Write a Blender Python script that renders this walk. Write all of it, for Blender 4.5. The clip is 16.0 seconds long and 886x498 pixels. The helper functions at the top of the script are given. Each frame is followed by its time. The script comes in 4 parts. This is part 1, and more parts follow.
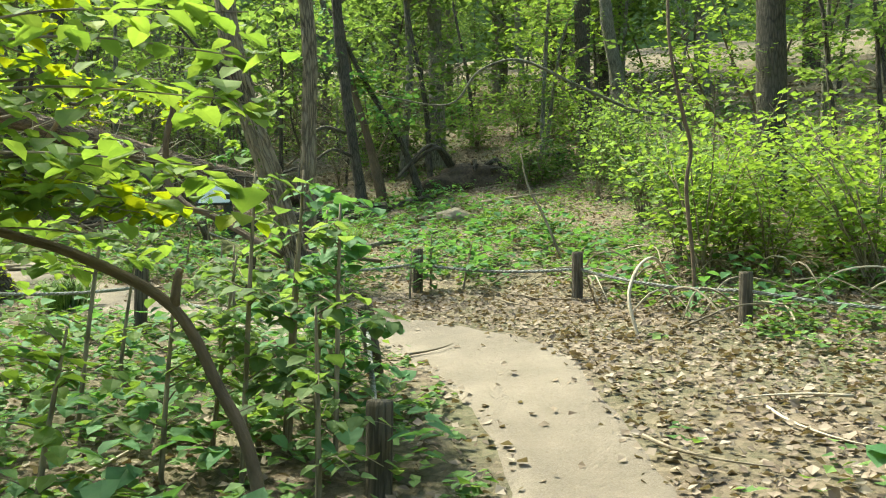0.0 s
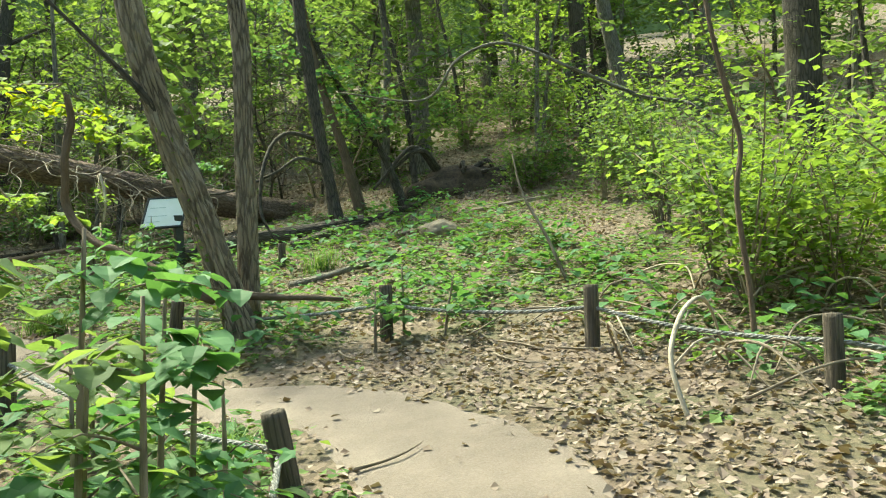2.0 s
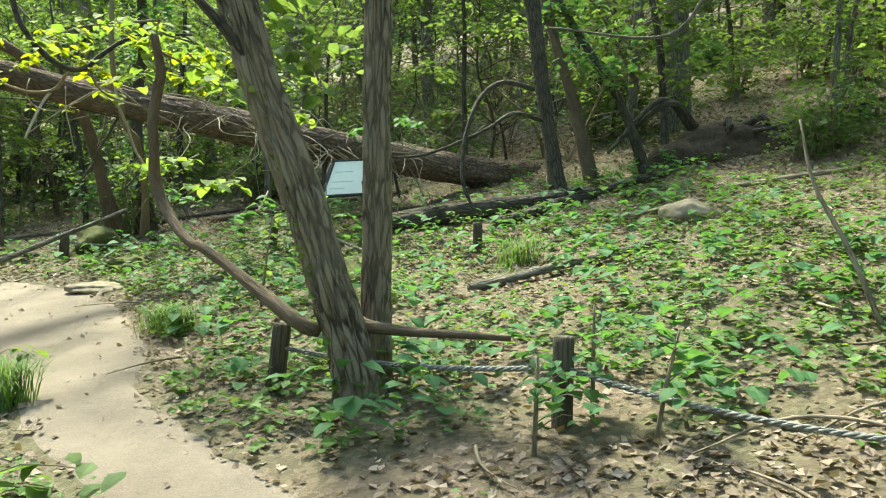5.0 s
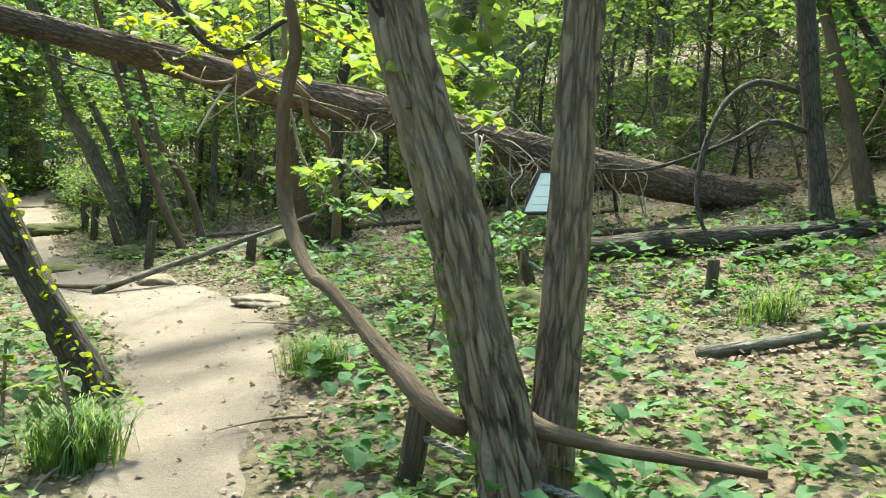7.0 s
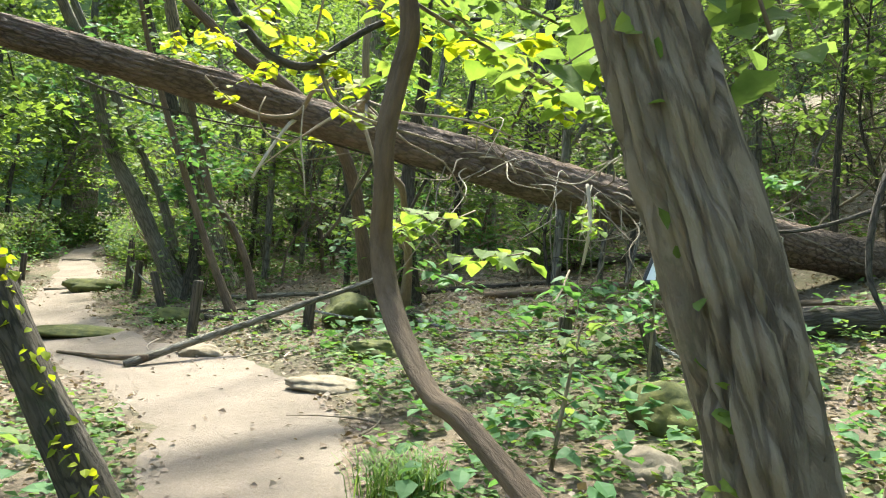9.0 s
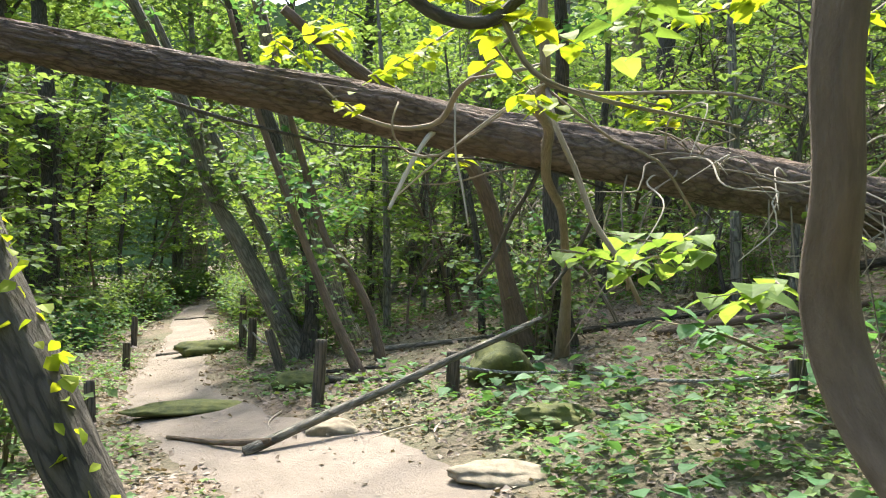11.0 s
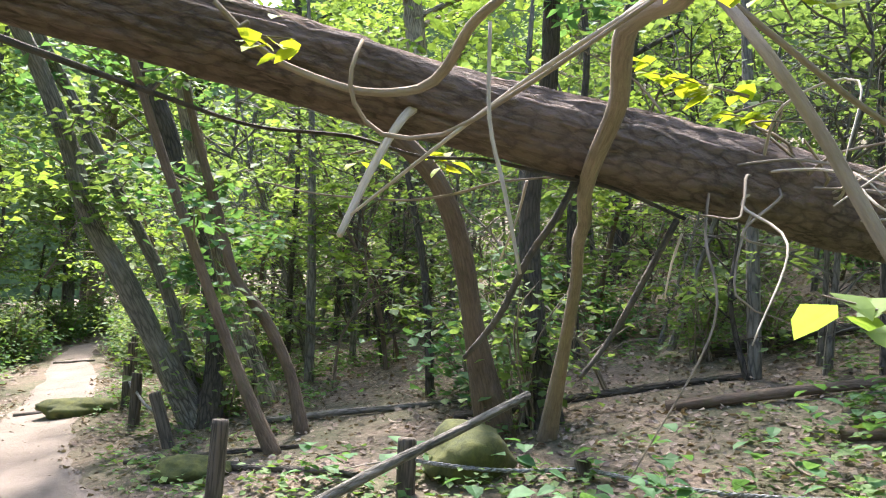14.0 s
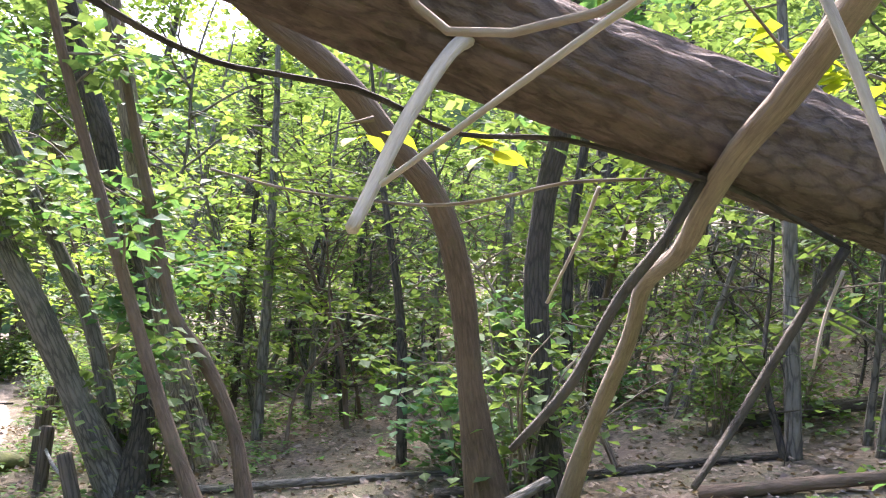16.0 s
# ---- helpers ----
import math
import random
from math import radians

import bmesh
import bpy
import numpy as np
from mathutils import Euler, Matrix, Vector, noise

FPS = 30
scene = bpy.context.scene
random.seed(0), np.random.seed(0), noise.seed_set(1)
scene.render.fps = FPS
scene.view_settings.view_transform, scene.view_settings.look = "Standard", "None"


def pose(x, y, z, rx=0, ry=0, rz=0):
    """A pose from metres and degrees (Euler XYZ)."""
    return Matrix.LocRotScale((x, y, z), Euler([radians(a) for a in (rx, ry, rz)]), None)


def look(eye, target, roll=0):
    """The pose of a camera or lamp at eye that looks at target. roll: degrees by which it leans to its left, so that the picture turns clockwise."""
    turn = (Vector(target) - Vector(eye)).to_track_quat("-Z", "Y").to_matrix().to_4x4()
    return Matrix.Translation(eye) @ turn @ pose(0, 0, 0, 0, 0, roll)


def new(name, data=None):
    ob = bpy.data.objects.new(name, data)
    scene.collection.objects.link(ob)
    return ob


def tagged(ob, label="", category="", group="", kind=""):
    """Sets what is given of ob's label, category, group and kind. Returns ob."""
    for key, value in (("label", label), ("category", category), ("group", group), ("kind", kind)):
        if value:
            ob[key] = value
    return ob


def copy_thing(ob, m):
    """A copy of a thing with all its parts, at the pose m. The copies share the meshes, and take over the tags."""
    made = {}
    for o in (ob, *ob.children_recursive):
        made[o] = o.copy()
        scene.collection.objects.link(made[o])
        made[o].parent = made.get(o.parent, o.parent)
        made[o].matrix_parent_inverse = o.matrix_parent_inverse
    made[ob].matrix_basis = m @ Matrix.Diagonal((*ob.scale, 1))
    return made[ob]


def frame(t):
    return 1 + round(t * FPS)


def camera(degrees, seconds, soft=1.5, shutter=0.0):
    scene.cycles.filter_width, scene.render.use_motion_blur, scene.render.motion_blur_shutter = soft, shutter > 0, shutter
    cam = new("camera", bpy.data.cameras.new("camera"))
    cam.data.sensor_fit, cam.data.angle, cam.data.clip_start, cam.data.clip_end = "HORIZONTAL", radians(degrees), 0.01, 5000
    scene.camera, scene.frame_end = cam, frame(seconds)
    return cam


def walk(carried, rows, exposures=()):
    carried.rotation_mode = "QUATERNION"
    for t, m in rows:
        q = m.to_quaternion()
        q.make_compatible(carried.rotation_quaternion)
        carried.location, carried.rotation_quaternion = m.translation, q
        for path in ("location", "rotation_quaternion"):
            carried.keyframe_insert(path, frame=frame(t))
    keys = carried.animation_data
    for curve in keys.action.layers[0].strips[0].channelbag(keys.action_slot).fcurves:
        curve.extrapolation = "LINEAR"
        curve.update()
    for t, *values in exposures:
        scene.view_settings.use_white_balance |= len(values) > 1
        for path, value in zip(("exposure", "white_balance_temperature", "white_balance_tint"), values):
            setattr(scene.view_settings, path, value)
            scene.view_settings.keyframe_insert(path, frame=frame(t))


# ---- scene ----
cam = camera(56.6, 16.0, 1.05)
PATH = [
    (0, (-1.962, -4.203, 0.492), (-1.211, -2.35, 0.541), 0.7),
    (0.5, (-1.749, -3.835, 0.59), (-0.991, -1.985, 0.646), -2.8),
    (1, (-1.567, -3.39, 0.656), (-0.807, -1.54, 0.698), -2.2),
    (1.5, (-1.413, -3.022, 0.746), (-0.654, -1.172, 0.781), -2.1),
    (2, (-1.094, -2.633, 0.816), (-0.344, -0.779, 0.86), -1.9),
    (2.5, (-0.905, -2.285, 0.871), (-0.213, -0.408, 0.893), -2.6),
    (3, (-0.752, -1.956, 0.986), (-0.103, -0.064, 1.007), -1.8),
    (3.5, (-0.518, -1.594, 1.07), (-0.039, 0.347, 1.098), -1.6),
    (3.7, (-0.437, -1.469, 1.105), (-0.005, 0.484, 1.118), -1.8),
    (5.8, (0.163, 0.256, 1.324), (0.124, 2.252, 1.201), 2.7),
    (6, (0.172, 0.389, 1.34), (0.083, 2.383, 1.21), 2.9),
    (6.5, (0.19, 0.819, 1.356), (-0.088, 2.798, 1.269), 4.7),
    (7, (0.123, 1.191, 1.403), (-0.261, 3.151, 1.319), 4.3),
    (7.5, (-0.02, 1.553, 1.453), (-0.42, 3.512, 1.385), 4.0),
    (8, (-0.126, 1.955, 1.464), (-0.569, 3.906, 1.463), 4.4),
    (8.5, (-0.32, 2.256, 1.454), (-0.808, 4.196, 1.47), 4.8),
    (9, (-0.589, 2.534, 1.433), (-1.099, 4.467, 1.479), 5.4),
    (9.5, (-0.867, 2.894, 1.45), (-1.471, 4.8, 1.505), 5.1),
    (11.8, (-1.818, 4.275, 1.563), (-2.579, 6.121, 1.683), 0.5),
    (12, (-1.898, 4.392, 1.578), (-2.533, 6.283, 1.717), 0.2),
    (12.5, (-2.003, 4.708, 1.573), (-2.561, 6.621, 1.746), 0.6),
    (13, (-2.118, 5.034, 1.626), (-2.68, 6.946, 1.798), 1.6),
    (13.5, (-2.317, 5.33, 1.645), (-2.872, 7.242, 1.836), 2.4),
    (14, (-2.467, 5.619, 1.689), (-3.027, 7.53, 1.881), 2.0),
    (14.5, (-2.578, 5.942, 1.705), (-3.163, 7.84, 1.937), 1.8),
    (15, (-2.734, 6.157, 1.685), (-3.373, 8.036, 1.929), 2.6),
    (15.5, (-2.93, 6.426, 1.724), (-3.44, 8.343, 1.982), 3.9),
    (16, (-3.026, 6.703, 1.74), (-3.481, 8.625, 2.054), 4.0),
]
walk(cam, [(t, look(eye, target, roll)) for t, eye, target, roll in PATH],
     [(0, 1.97, 7350, -11), (3.7, 1.97, 7300, -11), (6, 2.18, 7100, -9), (9.5, 2.32, 6800, 2), (12, 2.36, 6600, 9), (14, 2.6, 6400, 17), (16, 2.95, 6250, 26)])

# ---------------------------------------------------------------- light
world = bpy.data.worlds.new("sky")
scene.world = world
world.use_nodes = True
wn = world.node_tree
sky = wn.nodes.new("ShaderNodeTexSky")
sky.sky_type, sky.sun_disc = "NISHITA", False
sky.sun_elevation, sky.sun_rotation = radians(58), radians(-30)
sky.air_density, sky.dust_density = 1.0, 2.5
wn.nodes["Background"].inputs["Strength"].default_value = 0.135
wn.links.new(sky.outputs[0], wn.nodes["Background"].inputs["Color"])
sun = new("sun", bpy.data.lights.new("sun", "SUN"))
sun.data.energy, sun.data.angle, sun.data.color = 2.9, radians(8), (1.0, 0.96, 0.88)
sun.matrix_world = look((-9, 15.6, 29), (0, 0, 0))

# ---------------------------------------------------------------- terrain function
def lift(x, y):
    """Height of the ground: a hillside rising to one side of the trail, falling gently on the other."""
    px, py = x + 3, y - 6.5
    d, s = px * .79 + py * .61, -px * .61 + py * .79
    if d >= 0:
        f = .15 * d + .0095 * d * d if d < 10 else 2.45 + .34 * (d - 10)
        if d > 40:
            f = 12.65 + 6 * (1 - math.exp(-(d - 40) / 18))
    else:
        f = .13 * d if d > -7 else -.91 + .03 * (d + 7)
        f = max(f, -2.0)
    return .15 + f + (.05 * s if s > 0 else .02 * s) * (1 if abs(s) < 60 else 60 / abs(s))

def ground_z(x, y):
    n = noise.noise((x * .45, y * .45, 3.1)) * .05 + noise.noise((x * 1.3, y * 1.3, 7.7)) * .022
    return lift(x, y) + n

TRAIL = [(-3.6, -8, .45), (-2.6, -6, .42), (-1.6, -4, .42), (-.7, -2.4, .38), (-.2, -1.4, .34), (.15, -.4, .38), (.36, .8, .5), (.1, 2.05, .42),
         (-.6, 3.0, .34), (-1.27, 3.8, .32), (-1.85, 4.9, .4), (-2.4, 6.2, .5), (-3.15, 7.5, .66), (-4.4, 8.8, .72), (-5.9, 9.7, .62),
         (-7.6, 11.1, .5), (-8.9, 12.7, .45), (-10.3, 14.7, .45), (-12.0, 16.9, .4), (-14, 19.3, .36), (-15.6, 22, .3), (-16.2, 25, .25)]

def spline(pts, step):
    """Evenly spaced points on a Catmull-Rom curve through rows of numbers; the first three are the place (two for a flat row)."""
    p = np.array(pts, float)
    p = np.vstack([2 * p[0] - p[1], p, 2 * p[-1] - p[-2]])
    out = []
    for i in range(1, len(p) - 2):
        n = max(2, int(np.linalg.norm(p[i + 1][:3] - p[i][:3]) / step))
        for k in range(n):
            u = k / n
            out.append(.5 * (2 * p[i] + (p[i + 1] - p[i - 1]) * u + (2 * p[i - 1] - 5 * p[i] + 4 * p[i + 1] - p[i + 2]) * u * u
                             + (3 * p[i] - p[i - 1] - 3 * p[i + 1] + p[i + 2]) * u ** 3))
    out.append(p[-2])
    return np.array(out)

trail_line = spline([(x, y, 0, w) for x, y, w in TRAIL], .1)

def off_trail(x, y):
    """Metres from the trail's edge (negative on it)."""
    q = np.hypot(trail_line[:, 0] - x, trail_line[:, 1] - y)
    i = int(q.argmin())
    return float(q[i] - trail_line[i, 3])

WALKED = spline([(e[0], e[1], 0) for _, e, _, _ in PATH], .25)

def off_walk(x, y):
    return float(np.hypot(WALKED[:, 0] - x, WALKED[:, 1] - y).min())

# ---------------------------------------------------------------- materials
def material(name):
    m = bpy.data.materials.new(name)
    m.use_nodes = True
    nt = m.node_tree
    return m, nt, nt.nodes["Principled BSDF"]

def node(nt, kind, **values):
    n = nt.nodes.new(kind)
    for k, v in values.items():
        n.inputs[k].default_value = v
    return n

def ramp(nt, fac, stops):
    r = nt.nodes.new("ShaderNodeValToRGB")
    e = r.color_ramp.elements
    while len(e) < len(stops):
        e.new(.5)
    for el, (p, c) in zip(e, stops):
        el.position, el.color = p, (*c, 1)
    nt.links.new(fac, r.inputs[0])
    return r.outputs[0]

def mixed(nt, fac, a, b, mode="MIX"):
    m = nt.nodes.new("ShaderNodeMix")
    m.data_type, m.blend_type = "RGBA", mode
    for s, v in ((m.inputs[0], fac), (m.inputs[6], a), (m.inputs[7], b)):
        if isinstance(v, bpy.types.NodeSocket):
            nt.links.new(v, s)
        elif isinstance(v, tuple):
            s.default_value = (*v, 1)
        else:
            s.default_value = v
    return m.outputs[2]

def bumped(nt, bsdf, height, strength, dist=.01):
    b = node(nt, "ShaderNodeBump", Strength=strength, Distance=dist)
    nt.links.new(height, b.inputs["Height"])
    nt.links.new(b.outputs[0], bsdf.inputs["Normal"])

def noised(nt, vec, scale, detail=5, rough=.6):
    n = node(nt, "ShaderNodeTexNoise", Scale=scale, Detail=detail, Roughness=rough)
    if vec:
        nt.links.new(vec, n.inputs["Vector"])
    return n.outputs[0]

def bark(name, dark, light, moss=None, stretch=(22, 3.2), bump=.9, amount=.5, grain=.3):
    m, nt, bsdf = material(name)
    uv = nt.nodes.new("ShaderNodeUVMap")
    mp = node(nt, "ShaderNodeMapping", Scale=(stretch[0], stretch[1], 1))
    nt.links.new(uv.outputs[0], mp.inputs[0])
    warp = node(nt, "ShaderNodeTexNoise", Scale=.8, Detail=6.0, Roughness=.65)
    nt.links.new(mp.outputs[0], warp.inputs["Vector"])
    warp = warp.outputs["Color"]
    v = node(nt, "ShaderNodeTexVoronoi", Scale=1.0)
    v.feature = "DISTANCE_TO_EDGE"
    add = nt.nodes.new("ShaderNodeVectorMath")
    sc = node(nt, "ShaderNodeVectorMath")
    sc.operation = "SCALE"
    sc.inputs["Scale"].default_value = 1.1
    nt.links.new(warp, sc.inputs[0])
    nt.links.new(mp.outputs[0], add.inputs[0])
    nt.links.new(sc.outputs[0], add.inputs[1])
    nt.links.new(add.outputs[0], v.inputs["Vector"])
    fine = noised(nt, mp.outputs[0], 2.5, 8, .7)
    tc = nt.nodes.new("ShaderNodeTexCoord")
    big = noised(nt, tc.outputs["Object"], 2.2, 4)
    c = ramp(nt, v.outputs["Distance"], [(0, tuple(x * .3 for x in dark)), (.07, dark), (.15, tuple(x * .8 for x in light)), (.5, tuple(x * 1.3 for x in light))])
    c = mixed(nt, grain, c, ramp(nt, fine, [(.3, dark), (.7, light)]))
    c = mixed(nt, ramp(nt, big, [(.35, (0, 0, 0)), (.7, (.5, .5, .5))]), c, tuple(min(1, x * 1.35) for x in light))
    if moss:
        mm = noised(nt, tc.outputs["Object"], 5, 6, .75)
        c = mixed(nt, ramp(nt, mm, [(.62 - amount * .3, (0, 0, 0)), (.8 - amount * .2, (.85, .85, .85))]), c, moss)
    nt.links.new(c, bsdf.inputs["Base Color"])
    bsdf.inputs["Roughness"].default_value = .92
    h = nt.nodes.new("ShaderNodeMath")
    h.operation = "MULTIPLY_ADD"
    nt.links.new(v.outputs["Distance"], h.inputs[0])
    h.inputs[1].default_value = 1.2
    nt.links.new(fine, h.inputs[2])
    bumped(nt, bsdf, h.outputs[0], bump, .045)
    return m

def leaf_material(name, stops, glow=.45, rough=.6, per="island"):
    """Thin leaf: light passes through it; hue varies leaf by leaf."""
    m, nt, bsdf = material(name)
    g = nt.nodes.new("ShaderNodeNewGeometry")
    tc = nt.nodes.new("ShaderNodeTexCoord")
    c = ramp(nt, g.outputs["Random Per Island"], stops)
    blot = noised(nt, tc.outputs["Object"], 9, 4)
    c = mixed(nt, .35, c, ramp(nt, blot, [(.3, tuple(x * .6 for x in stops[0][1])), (.7, tuple(x * 1.25 for x in stops[-1][1]))]))
    nt.links.new(c, bsdf.inputs["Base Color"])
    bsdf.inputs["Roughness"].default_value = rough
    bsdf.inputs["Specular IOR Level"].default_value = .18
    tr = nt.nodes.new("ShaderNodeBsdfTranslucent")
    warm = mixed(nt, 1.0, c, (1.4, 1.35, .6), "MULTIPLY")
    nt.links.new(warm, tr.inputs[0])
    mix = nt.nodes.new("ShaderNodeMixShader")
    mix.inputs[0].default_value = glow
    nt.links.new(bsdf.outputs[0], mix.inputs[1])
    nt.links.new(tr.outputs[0], mix.inputs[2])
    nt.links.new(mix.outputs[0], nt.nodes["Material Output"].inputs[0])
    return m

BARK_OAK = bark("furrowed_bark", (.05, .034, .022), (.40, .325, .235), (.10, .12, .05), (20, 4.2), 1.0, .12, .3)
BARK_DARK = bark("dark_bark", (.022, .018, .014), (.105, .088, .068), (.05, .07, .025), (20, 6), .9, .2)
BARK_GREY = bark("grey_bark", (.06, .055, .045), (.22, .20, .165), (.08, .10, .045), (20, 5), .8, .25)
BARK_LOG = bark("fallen_pine_bark", (.04, .026, .02), (.24, .17, .13), (.12, .12, .07), (17, 9), 1.0, .05, .55)
BARK_BROWN = bark("smooth_brown_bark", (.05, .034, .022), (.16, .112, .075), (.09, .10, .045), (18, 5), .5, .15, .75)
TAN = bark("tan_bark", (.12, .09, .065), (.30, .235, .17), (.14, .14, .08), (26, 4), .4, .1, .85)
DEADWOOD = bark("bleached_dead_wood", (.22, .18, .135), (.50, .43, .34), None, (30, 4), .4, .5, .8)
TWIG = bark("twig_wood", (.09, .07, .05), (.26, .21, .155), None, (30, 4), .4)
POST = bark("weathered_post", (.03, .024, .018), (.125, .10, .075), (.06, .075, .03), (28, 2.2), .6, .15)
ROPE = bark("grey_rope_fibre", (.11, .11, .105), (.29, .29, .275), None, (60, 30), .5)

LEAF = leaf_material("green_leaf", [(0, (.065, .118, .05)), (.5, (.112, .185, .078)), (1, (.185, .26, .11))], .55)
LEAF_LIGHT = leaf_material("fresh_leaf", [(0, (.1, .18, .05)), (.5, (.155, .25, .07)), (1, (.23, .31, .095))], .56)
LEAF_YELLOW = leaf_material("yellow_green_leaf", [(0, (.14, .22, .025)), (.6, (.24, .32, .03)), (1, (.34, .36, .035))], .55)
LEAF_LOW = leaf_material("ground_leaf", [(0, (.045, .11, .035)), (.45, (.085, .18, .055)), (.8, (.13, .23, .08)), (1, (.2, .28, .1))], .4)
LEAF_BLUE = leaf_material("broad_cool_leaf", [(0, (.06, .15, .065)), (1, (.12, .24, .11))], .45)
LEAF_DRY = leaf_material("dry_leaf", [(0, (.085, .058, .044)), (.35, (.165, .117, .09)), (.7, (.255, .195, .155)), (1, (.34, .285, .24))], .12, .7)

def ground_material():
    m, nt, bsdf = material("forest_soil")
    tc = nt.nodes.new("ShaderNodeTexCoord")
    p = tc.outputs["Object"]
    v = node(nt, "ShaderNodeTexVoronoi", Scale=26.0)
    nt.links.new(p, v.inputs["Vector"])
    bw = nt.nodes.new("ShaderNodeRGBToBW")
    nt.links.new(v.outputs["Color"], bw.inputs[0])
    litter = ramp(nt, bw.outputs[0], [(.2, (.1, .072, .053)), (.5, (.18, .132, .098)), (.85, (.3, .226, .17))])
    fine = ramp(nt, noised(nt, p, 60, 8, .7), [(.3, (.05, .034, .022)), (.7, (.20, .15, .10))])
    c = mixed(nt, .45, litter, fine)
    green = ramp(nt, noised(nt, p, .7, 6, .7), [(.42, (0, 0, 0)), (.62, (.6, .6, .6))])
    c = mixed(nt, green, c, ramp(nt, noised(nt, p, 30, 6), [(.3, (.03, .05, .015)), (.7, (.09, .11, .04))]))
    nt.links.new(c, bsdf.inputs["Base Color"])
    bsdf.inputs["Roughness"].default_value = .95
    add = nt.nodes.new("ShaderNodeMath")
    nt.links.new(bw.outputs[0], add.inputs[0])
    nt.links.new(noised(nt, p, 45, 8, .7), add.inputs[1])
    bumped(nt, bsdf, add.outputs[0], .8, .03)
    return m

def sand_material():
    m, nt, bsdf = material("packed_sandy_earth")
    tc = nt.nodes.new("ShaderNodeTexCoord")
    p = tc.outputs["Object"]
    c = ramp(nt, noised(nt, p, 1.6, 6, .65), [(.32, (.13, .102, .081)), (.5, (.2, .16, .13)), (.7, (.28, .231, .192))])
    c = mixed(nt, .4, c, ramp(nt, noised(nt, p, 90, 8, .75), [(.3, (.11, .085, .063)), (.65, (.32, .268, .22))]))
    spots = node(nt, "ShaderNodeTexVoronoi", Scale=38.0)
    nt.links.new(p, spots.inputs["Vector"])
    c = mixed(nt, ramp(nt, spots.outputs["Distance"], [(.06, (.6, .6, .6)), (.13, (0, 0, 0))]), c, (.17, .12, .08))
    nt.links.new(c, bsdf.inputs["Base Color"])
    bsdf.inputs["Roughness"].default_value = .95
    bumped(nt, bsdf, noised(nt, p, 22, 9, .75), .9, .03)
    return m

def plain_material(name, a, b, scale, rough=.8, bump=.3):
    m, nt, bsdf = material(name)
    tc = nt.nodes.new("ShaderNodeTexCoord")
    n = noised(nt, tc.outputs["Object"], scale, 7, .7)
    nt.links.new(ramp(nt, n, [(.32, a), (.68, b)]), bsdf.inputs["Base Color"])
    bsdf.inputs["Roughness"].default_value = rough
    bumped(nt, bsdf, n, bump, .02)
    return m

SOIL, SAND = ground_material(), sand_material()
MOSS = plain_material("mossy_stone", (.035, .045, .015), (.12, .125, .03), 9, .95, .9)
STONE = plain_material("bare_stone", (.13, .105, .075), (.30, .25, .18), 12, .9, .7)
ROOT_EARTH = plain_material("dark_root_earth", (.025, .018, .012), (.10, .07, .045), 11, .95, .9)
SIGN_FACE = plain_material("faded_white_panel", (.78, .80, .75), (.88, .89, .86), 4, .25, .03)
SIGN_FRAME = plain_material("dark_metal_frame", (.018, .018, .018), (.045, .043, .04), 14, .5, .1)
SIGN_INK = plain_material("faded_ink", (.42, .50, .46), (.52, .58, .54), 8, .4, .02)

# ---------------------------------------------------------------- mesh helpers
def make_mesh(name, verts, faces, mat, uvs=None, smooth=True):
    me = bpy.data.meshes.new(name)
    verts, faces = np.asarray(verts, np.float32), np.asarray(faces, np.int32)
    k = faces.shape[1]
    me.vertices.add(len(verts))
    me.vertices.foreach_set("co", verts.ravel())
    me.loops.add(faces.size)
    me.loops.foreach_set("vertex_index", faces.ravel())
    me.polygons.add(len(faces))
    me.polygons.foreach_set("loop_start", np.arange(len(faces), dtype=np.int32) * k)
    if uvs is not None:
        me.uv_layers.new(name="UVMap").data.foreach_set("uv", np.asarray(uvs, np.float32)[faces.ravel()].ravel())
    me.polygons.foreach_set("use_smooth", np.full(len(faces), smooth))
    me.materials.append(mat)
    me.update(calc_edges=True)
    return me

def part(name, me, parent=None, label=""):
    ob = new(name, me)
    if parent:
        ob.parent = parent
    return tagged(ob, label) if label else ob

def thing(name, x, y, z, label, category, group="", kind=""):
    e = new(name)
    e.location = (x, y, z)
    e.empty_display_size = .1
    return tagged(e, label, category, group, kind)

